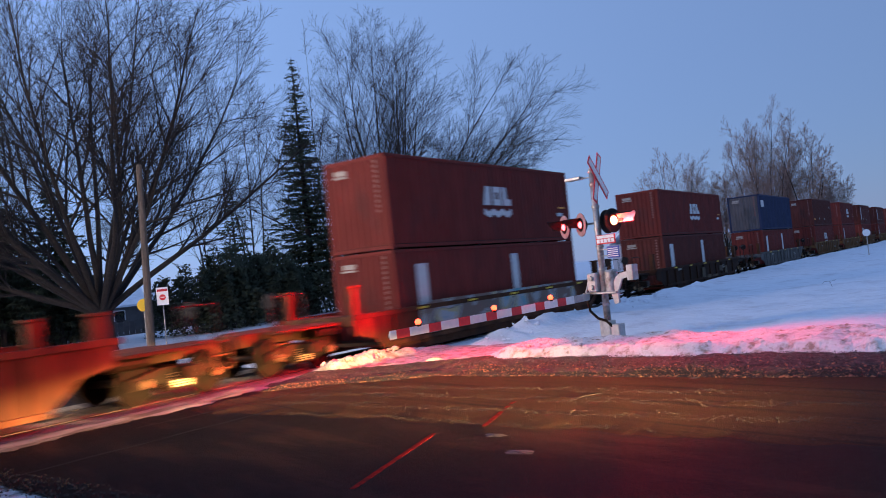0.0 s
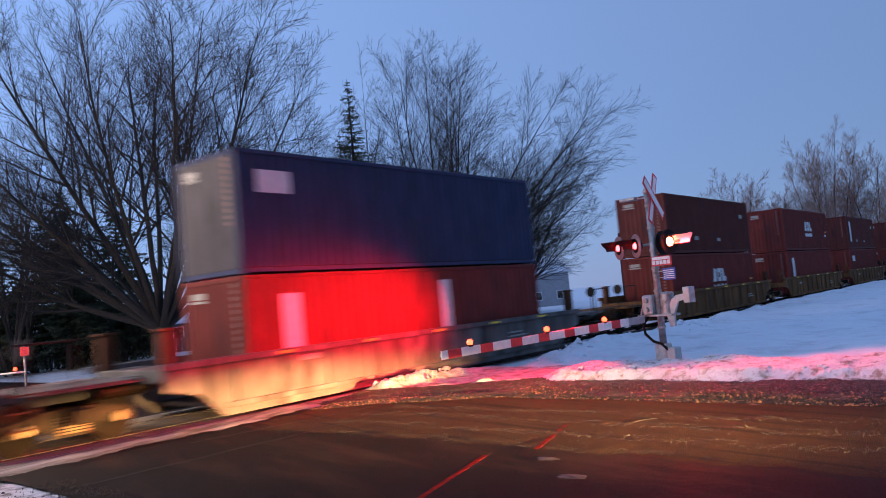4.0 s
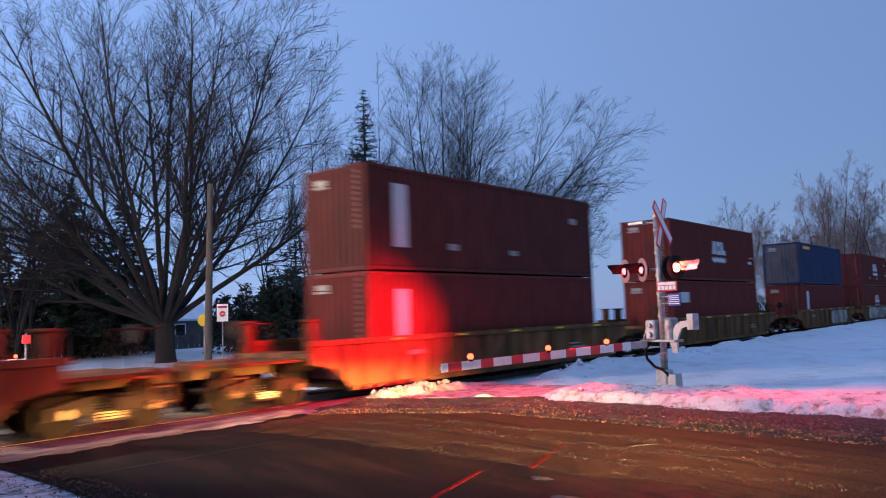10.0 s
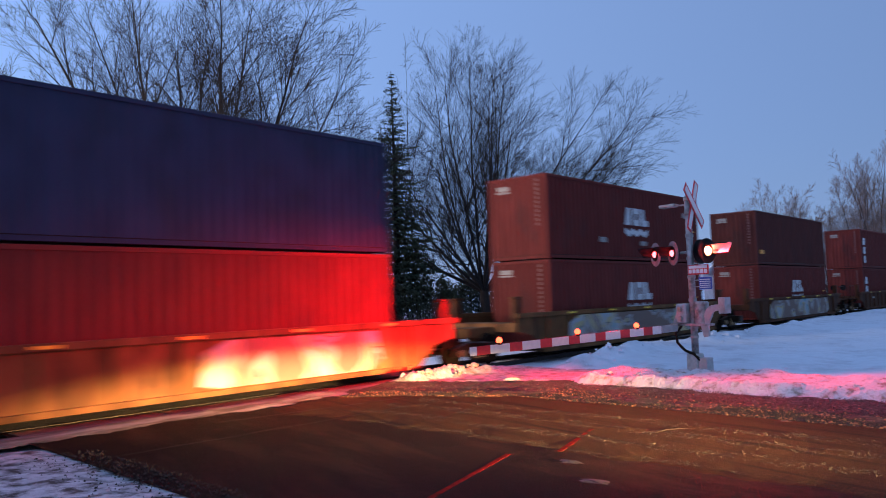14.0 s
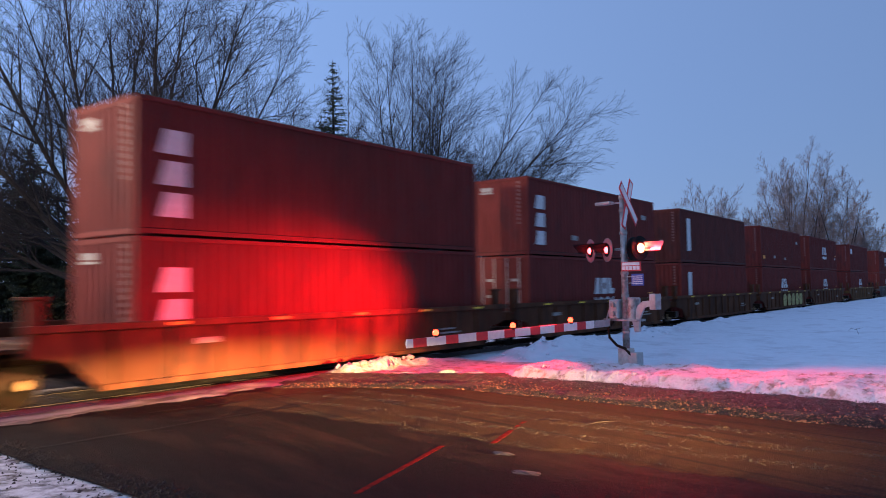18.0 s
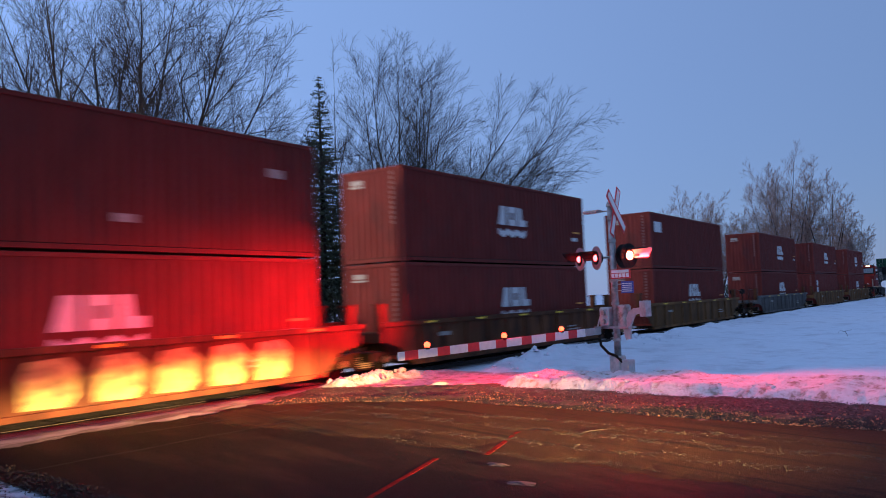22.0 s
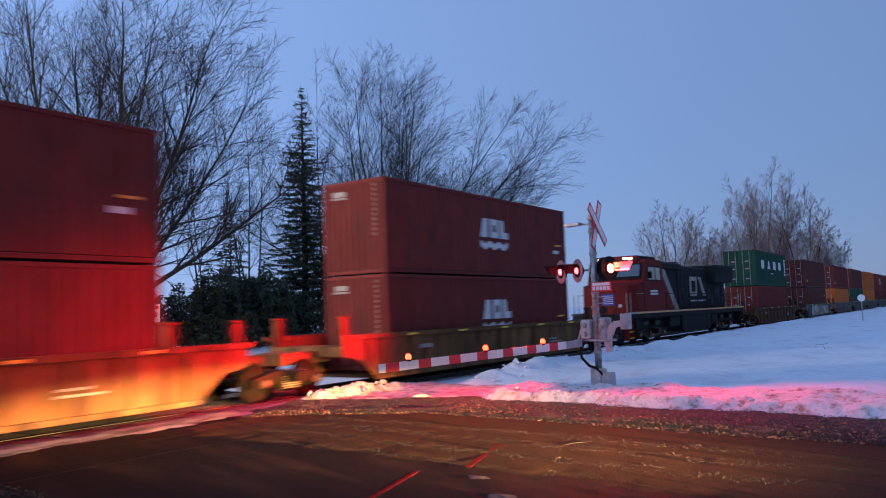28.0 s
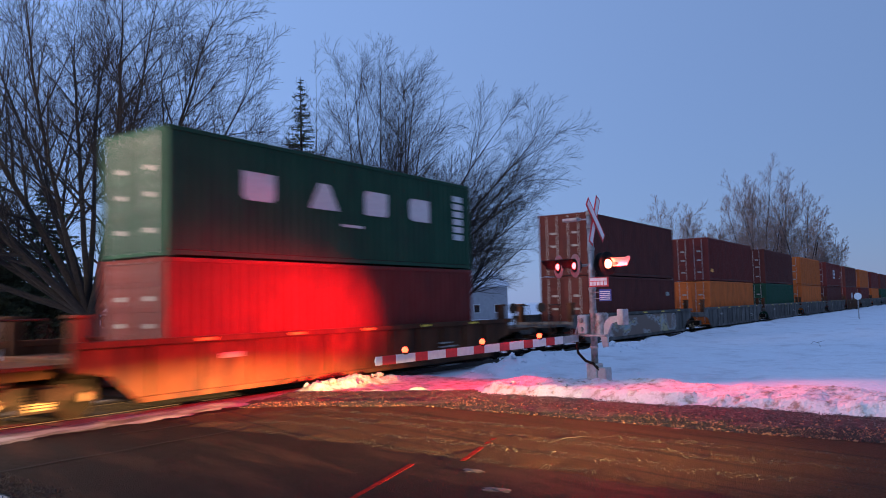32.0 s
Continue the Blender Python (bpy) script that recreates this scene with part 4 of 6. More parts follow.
def boxes(name, mat, *bs, bevel=0.0):
    b = B()
    for p, q in bs:
        box(b, p, q, bevel)
    return to_mesh(name, b, mat)


def container(mat, key, marks, label, doors=False):
    """A 40-foot box: origin at the bottom of the leading end on the near side."""
    t = thing("shipping_container", Matrix(), label, "container", "containers on the train")
    near = container_mesh(key, mat, "side_wall", lambda: wall_sheet("side_wall", 0.13, LONG - 0.13, 0.16, HIGH - 0.10, 0.02, 1, 0.278, 0.036))
    part("side_wall", near, mat, t)
    far = container_mesh(key, mat, "side_wall_far", lambda: wall_sheet("side_wall", 0.13, LONG - 0.13, 0.16, HIGH - 0.10, WIDE - 0.02, -1, 0.278, 0.036))
    part("side_wall", far, mat, t)
    part("roof_panel", container_mesh(key, mat, "roof_panel", lambda: boxes("roof_panel", mat, ((0.05, 0.05, HIGH - 0.06), (LONG - 0.05, WIDE - 0.05, HIGH - 0.02)))), mat, t)
    part("floor", shared("floor", lambda: boxes("floor", IRON, ((0.05, 0.05, 0.10), (LONG - 0.05, WIDE - 0.05, 0.17)))), IRON, t)
    for x in (0, LONG - 0.14):
        for y in (0, WIDE - 0.14):
            ob = part("corner_post", container_mesh(key, mat, "corner_post", lambda: boxes("corner_post", mat, ((0, 0, 0.118), (0.14, 0.14, HIGH - 0.118)), bevel=0.01)), mat, t)
            ob.location = (x, y, 0)
    for x in (0, LONG - 0.178):
        for y in (-0.004, WIDE - 0.158):
            for z in (0, HIGH - 0.118):
                ob = part("corner_casting", container_mesh(key, mat, "corner_casting", lambda: boxes("corner_casting", mat, ((0, 0, 0), (0.178, 0.162, 0.118)), bevel=0.012)), mat, t)
                ob.location = (x, y, z)
    rail = container_mesh(key, mat, "rail", lambda: boxes("rail", mat, ((0.178, 0, 0), (LONG - 0.178, 0.06, 0.10)), bevel=0.008))
    for y in (0.002, WIDE - 0.062):
        part("bottom_rail", rail, mat, t).location = (0, y, 0.04)
        part("top_rail", rail, mat, t).location = (0, y, HIGH - 0.105)
    head = container_mesh(key, mat, "end_rail", lambda: boxes("end_rail", mat, ((0, 0.158, 0), (0.09, WIDE - 0.158, 0.11)), bevel=0.008))
    for x in (0.01, LONG - 0.10):
        part("end_rail", head, mat, t).location = (x, 0, HIGH - 0.115)
        part("end_rail", head, mat, t).location = (x, 0, 0.03)
    for x in (0.0, LONG):
        if doors and x == 0.0:
            for k in range(2):
                y0 = 0.145 + k * 1.078
                d = part("door", container_mesh(key, mat, "door", lambda: boxes("door", mat, ((0.03, 0, 0.15), (0.07, 1.07, HIGH - 0.12)))), mat, t)
                d.location = (0, y0, 0)
                for q in (0.5, 1.1, 1.7, 2.25):
                    part("door_rib", container_mesh(key, mat, "door_rib", lambda: boxes("door_rib", mat, ((0.015, 0.06, 0), (0.032, 1.0, 0.12)), bevel=0.006)), mat, d).location = (0, 0, q)
                for q in (0.28, 0.80):
                    lr = part("lock_rod", shared("lock_rod", lambda: to_mesh("lock_rod", rod(B(), (-0.012, 0, 0.10), (-0.012, 0, HIGH - 0.08), 0.017, 0.017, 6), STEEL)), STEEL, d)
                    lr.location = (0, q, 0)
                for q in (0.55, 1.35, 1.95):
                    part("label_plate", shared("label_plate", lambda: boxes("label_plate", STENCIL, ((0.008, 0.36, 0), (0.014, 0.64, 0.10)))), STENCIL, d).location = (0, 0, q)
        else:
            def build(x=x):
                vs, fs = corrugated(0.13, WIDE - 0.13, 0.14, HIGH - 0.11, x + (0.02 if x == 0 else -0.02), 1 if x == 0 else -1, 0.25, 0.04, False)
                return mesh_from("end_wall", vs, fs, OXIDE)
            end_mat = FADED_BLUE if mat is BLUE else mat
            part("end_wall", container_mesh((key, x), end_mat, "end_wall", build), end_mat, t, "faded grey-blue end wall" if mat is BLUE else "")
            if x == 0:
                for q in range(11):
                    part("code_bar", shared("end_code", lambda: boxes("code_bar", FADED, ((0.0, 0.36, 0.0), (0.006, 0.47, 0.085)))), FADED, t).location = (0.013, -0.02, HIGH - 1.75 + 0.15 * q)
                part("end_mark", shared("end_mark", lambda: boxes("end_mark", STENCIL, ((0.0, 1.55, 0.0), (0.006, 2.05, 0.15)))), BLANK, t, "white shipping line mark as a plain bar").location = (0.013, 0, HIGH - 0.45)
                part("end_mark", shared("end_bar", lambda: boxes("end_mark", STENCIL, ((0.0, 1.52, 0.0), (0.006, 2.1, 0.06)))), BLANK, t).location = (0.013, 0, HIGH - 0.54)
    f = -0.004                      # marks lie just proud of the folds

    def bar(x0, x1, z0, z1, mat_=BLANK, name="marking", lab=""):
        part(name, boxes(name, mat_, ((x0, f - 0.004, z0), (x1, f, z1))), mat_, t, lab)

    def slabs(outlines, key_, lab):
        for k, o in enumerate(outlines):
            part("line_mark", shared((key_, k), lambda: to_mesh("line_mark", prism(B(), o, f - 0.004, f), BLANK)), BLANK, t, lab)

    for kind in marks:
        if kind == "logo":
            pts = [(5.35 + 1.9 * i / 24, 1.14 + 0.05 * math.cos(i / 24 * 6.283 * 3)) for i in range(25)]
            slabs([[(5.35, 1.30), (5.55, 1.93), (5.86, 1.93), (5.86, 1.30)],
                   [(6.02, 1.30), (6.02, 1.93), (6.30, 1.93), (6.30, 1.74), (6.21, 1.74), (6.21, 1.50), (6.42, 1.50), (6.42, 1.74), (6.30, 1.74), (6.30, 1.93), (6.60, 1.93), (6.60, 1.30)],
                   [(6.72, 1.30), (6.72, 1.93), (6.96, 1.93), (7.02, 1.52), (7.30, 1.52), (7.30, 1.30)],
                   pts + [(x, z - 0.20) for x, z in pts[::-1]]], "logo", "white shipping line mark as a plain shape")
            part("marking", shared("small_mark", lambda: boxes("marking", BLANK, ((11.0, f - 0.004, 0.95), (11.5, f, 1.08)))), BLANK, t)
            bar(11.2, 11.75, 1.25, 1.31, ORANGE_MARK)
        elif kind == "upright":
            slabs([[(0.52, z - 0.24), (0.68, z + 0.24), (1.22, z + 0.24), (1.22, z - 0.24)] for z in (1.85, 1.23, 0.61)], "upright", "white upright mark as a plain shape")
        elif kind == "panel":
            part("white_panel", shared("panel", lambda: boxes("white_panel", BLANK, ((1.02, f - 0.004, 0.62), (1.60, f, 2.25)))), BLANK, t, "tall white marking panel")
        elif kind == "panel2":
            part("white_panel", shared("panel2", lambda: boxes("white_panel", BLANK, ((6.85, f - 0.004, 0.9), (7.35, f, 2.35)))), BLANK, t, "tall white marking panel")
        elif kind == "square":
            bar(0.85, 1.9, 1.72, 2.18, BLANK, "white_panel")
        elif kind == "label":
            part("white_panel", shared("label", lambda: boxes("white_panel", BLANK, ((0.55, f - 0.004, 1.75), (1.55, f, 2.25)))), BLANK, t, "white label panel")
        elif kind == "orange":
            part("orange_mark", shared("orange", lambda: boxes("orange_mark", ORANGE_MARK, ((0.9, f - 0.004, 2.28), (2.65, f, 2.48)))), ORANGE_MARK, t, "orange lettering as a plain bar")
        elif kind == "tag":
            part("orange_mark", shared("tag", lambda: boxes("orange_mark", ORANGE_MARK, ((0.4, f - 0.004, 0.55), (1.0, f, 0.75)))), ORANGE_MARK, t)
        elif kind == "small":
            for x0, x1, z0, z1 in ((3.4, 3.9, 0.62, 0.80), (6.6, 7.1, 0.58, 0.74), (10.6, 11.1, 1.8, 2.0)):
                bar(x0, x1, z0, z1, STENCIL)
        elif kind == "letters":
            z0, z1 = 1.33, 1.98
            slabs([[(2.09, z0 + 0.1), (2.09, z1), (3.14, z1), (3.14, z0 + 0.1), (3.0, z0), (2.22, z0)],
                   [(4.34, z0), (4.72, z1), (5.10, z1), (5.48, z0)],
                   [(6.58, z0), (6.58, z1 - 0.08), (6.68, z1), (7.63, z1), (7.63, z0 + 0.08), (7.53, z0)],
                   [(8.72, z0 + 0.1), (8.72, z1 - 0.1), (8.85, z1), (9.77, z1), (9.77, z0), (8.85, z0)]], "letters", "large white mark as a plain shape")
            bar(5.6, 6.5, 0.95, 1.02)
            for i in range(6):
                bar(11.15, 11.7, 0.9 + 0.24 * i, 1.08 + 0.24 * i)
    for ob in t.children:           # marks are laid out for a low box
        if ob.name.split(".")[0] in ("line_mark", "marking", "white_panel", "orange_mark"):
            ob.scale.z = HIGH / 2.69
    return t


def truck(parent, x, axles=2, pitch=1.75, mat=None):
    mat = mat or IRON
    half = pitch * (axles - 1) / 2
    tr = part("truck", shared(("bolster", axles), lambda: boxes("truck", IRON, ((-0.2, -0.35, 0.45), (0.2, 2.79, 0.72)), ((-half, 0.3, 0.42), (half, 2.14, 0.52)), bevel=0.02)), IRON, parent, "sooty cast steel truck")
    tr.location = (x, 0, 0)

    def frame_mesh():
        b = B()
        e = half + 0.28
        prism(b, [(-e, 0.34), (-e, 0.58), (-half * 0.55, 0.72), (half * 0.55, 0.72), (e, 0.58), (e, 0.34), (e - 0.2, 0.34), (half * 0.6, 0.42), (half * 0.35, 0.22), (-half * 0.35, 0.22), (-half * 0.6, 0.42), (-e + 0.2, 0.34)], 0, 0.14)
        for k in range(axles):
            rod(b, (-half + k * pitch, -0.07, 0.45), (-half + k * pitch, 0.0, 0.45), 0.11, 0.11, 10)
        for k in (-0.16, 0.0, 0.16):
            rod(b, (k, -0.02, 0.28), (k, -0.02, 0.62), 0.065, 0.065, 8)
        return to_mesh("side_frame", b, IRON)
    fm = shared(("side_frame", axles, pitch), frame_mesh)
    part("side_frame", fm, IRON, tr).location = (0, 0.14, 0)
    part("side_frame", fm, IRON, tr).matrix_local = pose(0, 2.30, 0, 0, 0, 180)

    def wheel_mesh():
        b = B()
        rod(b, (0, 0, 0.46), (0, 0.09, 0.46), 0.46, 0.46, 22)
        rod(b, (0, 0.09, 0.46), (0, 0.125, 0.46), 0.49, 0.485, 22)
        rod(b, (0, -0.012, 0.46), (0, 0.0, 0.46), 0.16, 0.16, 14)
        return to_mesh("wheel", b, WHEEL)
    for side_y, turn in ((0.14, 0), (2.30, 180)):
        for k in range(axles):
            cap = part("bearing_cap", shared("bearing_cap", lambda: to_mesh("bearing_cap", rod(rod(B(), (0, -0.13, 0.45), (0, -0.07, 0.45), 0.085, 0.10, 12), (0, -0.15, 0.45), (0, -0.13, 0.45), 0.04, 0.05, 8), GLINT)), GLINT, tr)
            cap.matrix_local = pose(-half + k * pitch, side_y, 0, 0, 0, turn)
        for k in (-0.16, 0.0, 0.16):
            sp = part("spring", shared("spring", lambda: to_mesh("spring", [rod(b_, (0, -0.035, 0.28 + 0.055 * q), (0, -0.035, 0.31 + 0.055 * q), 0.075, 0.075, 10) for b_ in (B(),) for q in range(6)][-1], GLINT)), GLINT, tr)
            sp.matrix_local = pose(k, side_y, 0, 0, 0, turn)
        for k in (-1, 1):
            br = part("brake_shoe", shared("brake_shoe", lambda: boxes("brake_shoe", GLINT, ((-0.05, 0.05, 0.30), (0.05, 0.30, 0.62)), bevel=0.015)), GLINT, tr)
            br.matrix_local = pose(k * max(0.25, half - 0.56), side_y, 0, 0, 0, turn)
    wm = shared("wheel", wheel_mesh)
    for k in range(axles):
        px = -half + k * pitch
        part("wheel", wm, WHEEL, tr).location = (px, 0.41, 0)
        part("wheel", wm, WHEEL, tr).matrix_local = pose(px, 2.03, 0, 0, 0, 180)
        part("axle", shared("axle", lambda: to_mesh("axle", rod(B(), (0, 0.42, 0.46), (0, 2.02, 0.46), 0.08, 0.08, 8), IRON)), IRON, tr).location = (px, 0, 0)
    return tr


def mural(seed):
    """Sprayed paint in soft-edged patches of several colours."""
    m = bpy.data.materials.new("sprayed_paint")
    m.use_nodes = True
    n, l = m.node_tree.nodes, m.node_tree.links
    co = n.new("ShaderNodeTexCoord")
    mp = n.new("ShaderNodeMapping")
    mp.inputs["Location"].default_value = (seed * 3.7, 0, seed)
    l.new(co.outputs["Object"], mp.inputs["Vector"])
    t = n.new("ShaderNodeTexNoise")
    t.inputs["Scale"].default_value, t.inputs["Detail"].default_value, t.inputs["Distortion"].default_value = 0.8, 1.0, 0.8
    l.new(mp.outputs["Vector"], t.inputs["Vector"])
    r = n.new("ShaderNodeValToRGB")
    r.color_ramp.interpolation = "CONSTANT"
    e = r.color_ramp.elements
    e[0].color = (0.16, 0.10, 0.075, 1)
    e[1].position, e[1].color = 0.51, (0.30, 0.29, 0.28, 1)
    for p, c in ((0.565, (0.03, 0.03, 0.04, 1)), (0.58, (0.40, 0.33, 0.17, 1)), (0.64, (0.30, 0.33, 0.35, 1)), (0.72, (0.10, 0.28, 0.32, 1))):
        q = e.new(p)
        q.color = c
    l.new(t.outputs["Fac"], r.inputs["Fac"])
    b = n["Principled BSDF"]
    b.inputs["Roughness"].default_value = 0.6
    l.new(r.outputs["Color"], b.inputs["Base Color"])
    return m


MURALS = [mural(1), mural(5), mural(9)]
SPRAY = material("yellow_spray_paint", (0.38, 0.34, 0.10), 0.6, grain=0.5, scale=5, dirt=(0.12, 0.07, 0.03), dirt_scale=3.5, dirt_amount=0.45)
FADED_SPRAY = material("faded_spray_paint", (0.085, 0.058, 0.026), 0.7, grain=0.6, scale=4, dirt=(0.03, 0.016, 0.01), dirt_scale=3.0, dirt_amount=0.55)


def well_car(front_gap, rear_gap, colour, shared_rear, shared_front, spray=None, spray_span=(0.5, 11.5), drop=0.0):
    """A well car round one stack; the origin lies under the stack's leading end, at rail height, on the near side of the box."""
    mat = CARS[colour]
    t = thing("well_car", Matrix(), ("brown", "yellow", "grey", "dark brown")[colour] + " steel well car carrying two stacked containers" + (", spray-painted" if spray is not None else ""), "railcar", "well cars of the train")
    a, e = -front_gap / 2 + 0.28, LONG + rear_gap / 2 - 0.28
    wa, we = -min(1.7, front_gap * 0.24), LONG + min(1.7, rear_gap * 0.24)
    key = (round(a, 1), round(e, 1), colour)

    def side():
        b = B()
        prism(b, [(wa - 0.5, 1.42), (wa - 0.5, 0.95), (wa + 0.25, 0.80), (wa + 0.9, 0.26), (we - 0.9, 0.26), (we - 0.25, 0.80), (we + 0.5, 0.95), (we + 0.5, 1.42)], 0, 0.03)
        return to_mesh("side_sill", b, mat)
    sm = shared(("side",) + key, side)
    part("side_sill", sm, mat, t).location = (0, -0.20, 0)
    part("side_sill", sm, mat, t).matrix_local = pose(wa + we, WIDE + 0.20, 0, 0, 0, 180)
    for i in range(11):
        ob = part("rib", shared(("rib", colour), lambda: boxes("rib", mat, ((-0.05, -0.062, 0.36), (0.05, -0.001, 1.34)), bevel=0.008)), mat, t)
        ob.location = (wa + 1.2 + (we - wa - 2.4) * i / 10, -0.20, 0)
    chord = shared(("chord",) + key, lambda: boxes("top_chord", mat, ((wa - 0.6, -0.29, 1.36), (we + 0.6, -0.15, 1.50)), bevel=0.012))
    foot = shared(("foot",) + key, lambda: boxes("bottom_chord", mat, ((wa + 0.9, -0.27, 0.22), (we - 0.9, -0.12, 0.34)), bevel=0.012))
    for y in (0, WIDE + 0.44):
        part("top_chord", chord, mat, t).location = (0, y, 0)
        part("bottom_chord", foot, mat, t).location = (0, y - (0.05 if y else 0), 0)
    part("well_floor", shared(("wf",) + key, lambda: boxes("well_floor", IRON, ((wa + 0.9, -0.1, 0.24), (we - 0.9, WIDE + 0.1, 0.33)))), IRON, t)
    for s, (p, q, share) in enumerate(((a, wa, shared_front), (we, e, shared_rear))):
        def plat(p=p, q=q, s=s):
            b = B()
            box(b, (min(p, q), 0.75, 0.78), (max(p, q), 1.69, 1.10), 0.02)
            ex = q if s == 0 else p
            box(b, (ex - 0.5, -0.16, 0.92), (ex + 0.5, WIDE + 0.16, 1.20), 0.02)
            if abs(p - q) > 2.2:
                mid = (p + q) / 2
                box(b, (mid - 1.0, 0.0, 1.02), (mid + 1.0, WIDE, 1.10), 0.01)
            return to_mesh("end_platform", b, mat)
        part("end_platform", shared(("plat", s) + key, plat), mat, t)
        end = p if s == 0 else q
        well = q if s == 0 else p
        out = -1 if s == 0 else 1
        for y in (-0.1, WIDE - 0.1):
            g = shared("guide_post", lambda: boxes("guide_post", mat, ((-0.16, 0, 1.18), (0.16, 0.2, 1.95)), ((-0.22, -0.02, 1.95), (0.22, 0.22, 2.02)), bevel=0.015))
            part("guide_post", g, mat, t).location = (well + out * 0.28, y, 0)
        if abs(end - well) > 2.2:
            part("brake_wheel", shared("brake_wheel", lambda: to_mesh("brake_wheel", rod(rod(B(), (0, 0, 1.1), (0, 0, 1.9), 0.03, 0.03, 8), (-0.02, 0, 1.85), (0.02, 0, 1.85), 0.2, 0.2, 18), DARK)), IRON, t).location = (end - out * 0.9, 0.5, 0)
            part("hand_rail", shared("hand_rail", lambda: to_mesh("hand_rail", rod(rod(rod(B(), (-0.5, 0.0, 1.1), (-0.5, 0.0, 1.95), 0.02, 0.02, 6), (0.5, 0.0, 1.1), (0.5, 0.0, 1.95), 0.02, 0.02, 6), (-0.52, 0.0, 1.95), (0.52, 0.0, 1.95), 0.02, 0.02, 6), IRON)), IRON, t).location = (end - out * 1.1, 0.0, 0)
            part("ladder", shared("ladder", lambda: boxes("ladder", mat, ((-0.25, -0.2, 0.45), (-0.21, -0.16, 1.3)), ((0.21, -0.2, 0.45), (0.25, -0.16, 1.3)), ((-0.25, -0.2, 0.48), (0.25, -0.16, 0.51)), ((-0.25, -0.2, 0.78), (0.25, -0.16, 0.81)), ((-0.25, -0.2, 1.08), (0.25, -0.16, 1.11)))), mat, t).location = (end - out * 0.6, 0.05, 0)
            part("air_tank", shared("air_tank", lambda: to_mesh("air_tank", rod(B(), (-0.45, 0.35, 0.72), (0.45, 0.35, 0.72), 0.16, 0.16, 14), IRON)), IRON, t).location = (end - out * 2.6, 0.0, 0.2)
        if share:
            if s == 0:
                truck(t, -front_gap / 2)
        else:
            truck(t, end - out * 1.55)
            part("coupler", shared("coupler", lambda: boxes("coupler", IRON, ((-0.5, 1.10, 0.74), (0.32, 1.34, 0.98)), ((0.2, 1.04, 0.70), (0.42, 1.40, 1.02)), bevel=0.02)), IRON, t).matrix_local = pose(end - out * 0.05, 0 if out > 0 else 2.44, 0, 0, 0, 0 if out > 0 else 180)
    for i in range(5):
        x = 0.6 + i * 2.75
        part("reflector", shared("reflector", lambda: boxes("reflector", YELLOW, ((0, -0.297, 1.40), (0.45, -0.292, 1.46)))), YELLOW, t).location = (x, 0, 0)
    for k, (x0, x1, z0, z1) in enumerate(((1.25, 1.85, 0.98, 1.10), (9.8, 10.8, 0.70, 0.75), (9.8, 10.5, 0.82, 0.87))):
        part("marking", shared(("car_mark", k), lambda: boxes("marking", STENCIL, ((x0, -0.268, z0), (x1, -0.262, z1)))), STENCIL, t, "pale stencilled lettering as a plain bar")
    for ob in t.children:
        if ob.name.split(".")[0] in ("side_sill", "top_chord", "rib", "reflector"):
            ob.location.z -= drop
    if spray == 3:
        for x0 in (4.7, 6.05, 7.35, 8.65, 9.9):
            b = B()
            prism(b, [(x0, 0.40), (x0 - 0.03, 0.95), (x0 + 0.12, 1.24), (x0 + 0.75, 1.28), (x0 + 1.02, 1.05), (x0 + 0.98, 0.55), (x0 + 0.8, 0.37)], -0.275, -0.264)
            part("sprayed_mark", b, SPRAY, t, "yellow sprayed block")
    elif spray == 4:
        for x0, x1, z0, z1 in ((5.6, 6.3, 0.30, 0.92), (6.5, 7.4, 0.22, 0.42), (7.6, 9.0, 0.24, 0.36), (9.3, 10.1, 0.50, 0.85), (10.6, 11.2, 0.30, 0.80)):
            b = B()
            prism(b, [(x0, z0 + 0.05), (x0 + 0.06, z1), (x1 - 0.12, z1 + 0.03), (x1, z1 - 0.06), (x1 - 0.04, z0)], -0.275, -0.264)
            part("sprayed_mark", b, FADED_SPRAY, t, "faded yellow sprayed patch")
    elif spray is not None:
        b = B()
        x0, x1 = spray_span
        prism(b, [(x0, 0.45), (x0 + 0.5, 0.36), (x1 - 0.4, 0.36), (x1, 0.6), (x1 - 0.2, 1.3), (x0 + 0.7, 1.33), (x0 + 0.1, 1.1)], -0.275, -0.264)
        part("mural", b, MURALS[spray], t, "sprayed paint in pale patches")
    return t


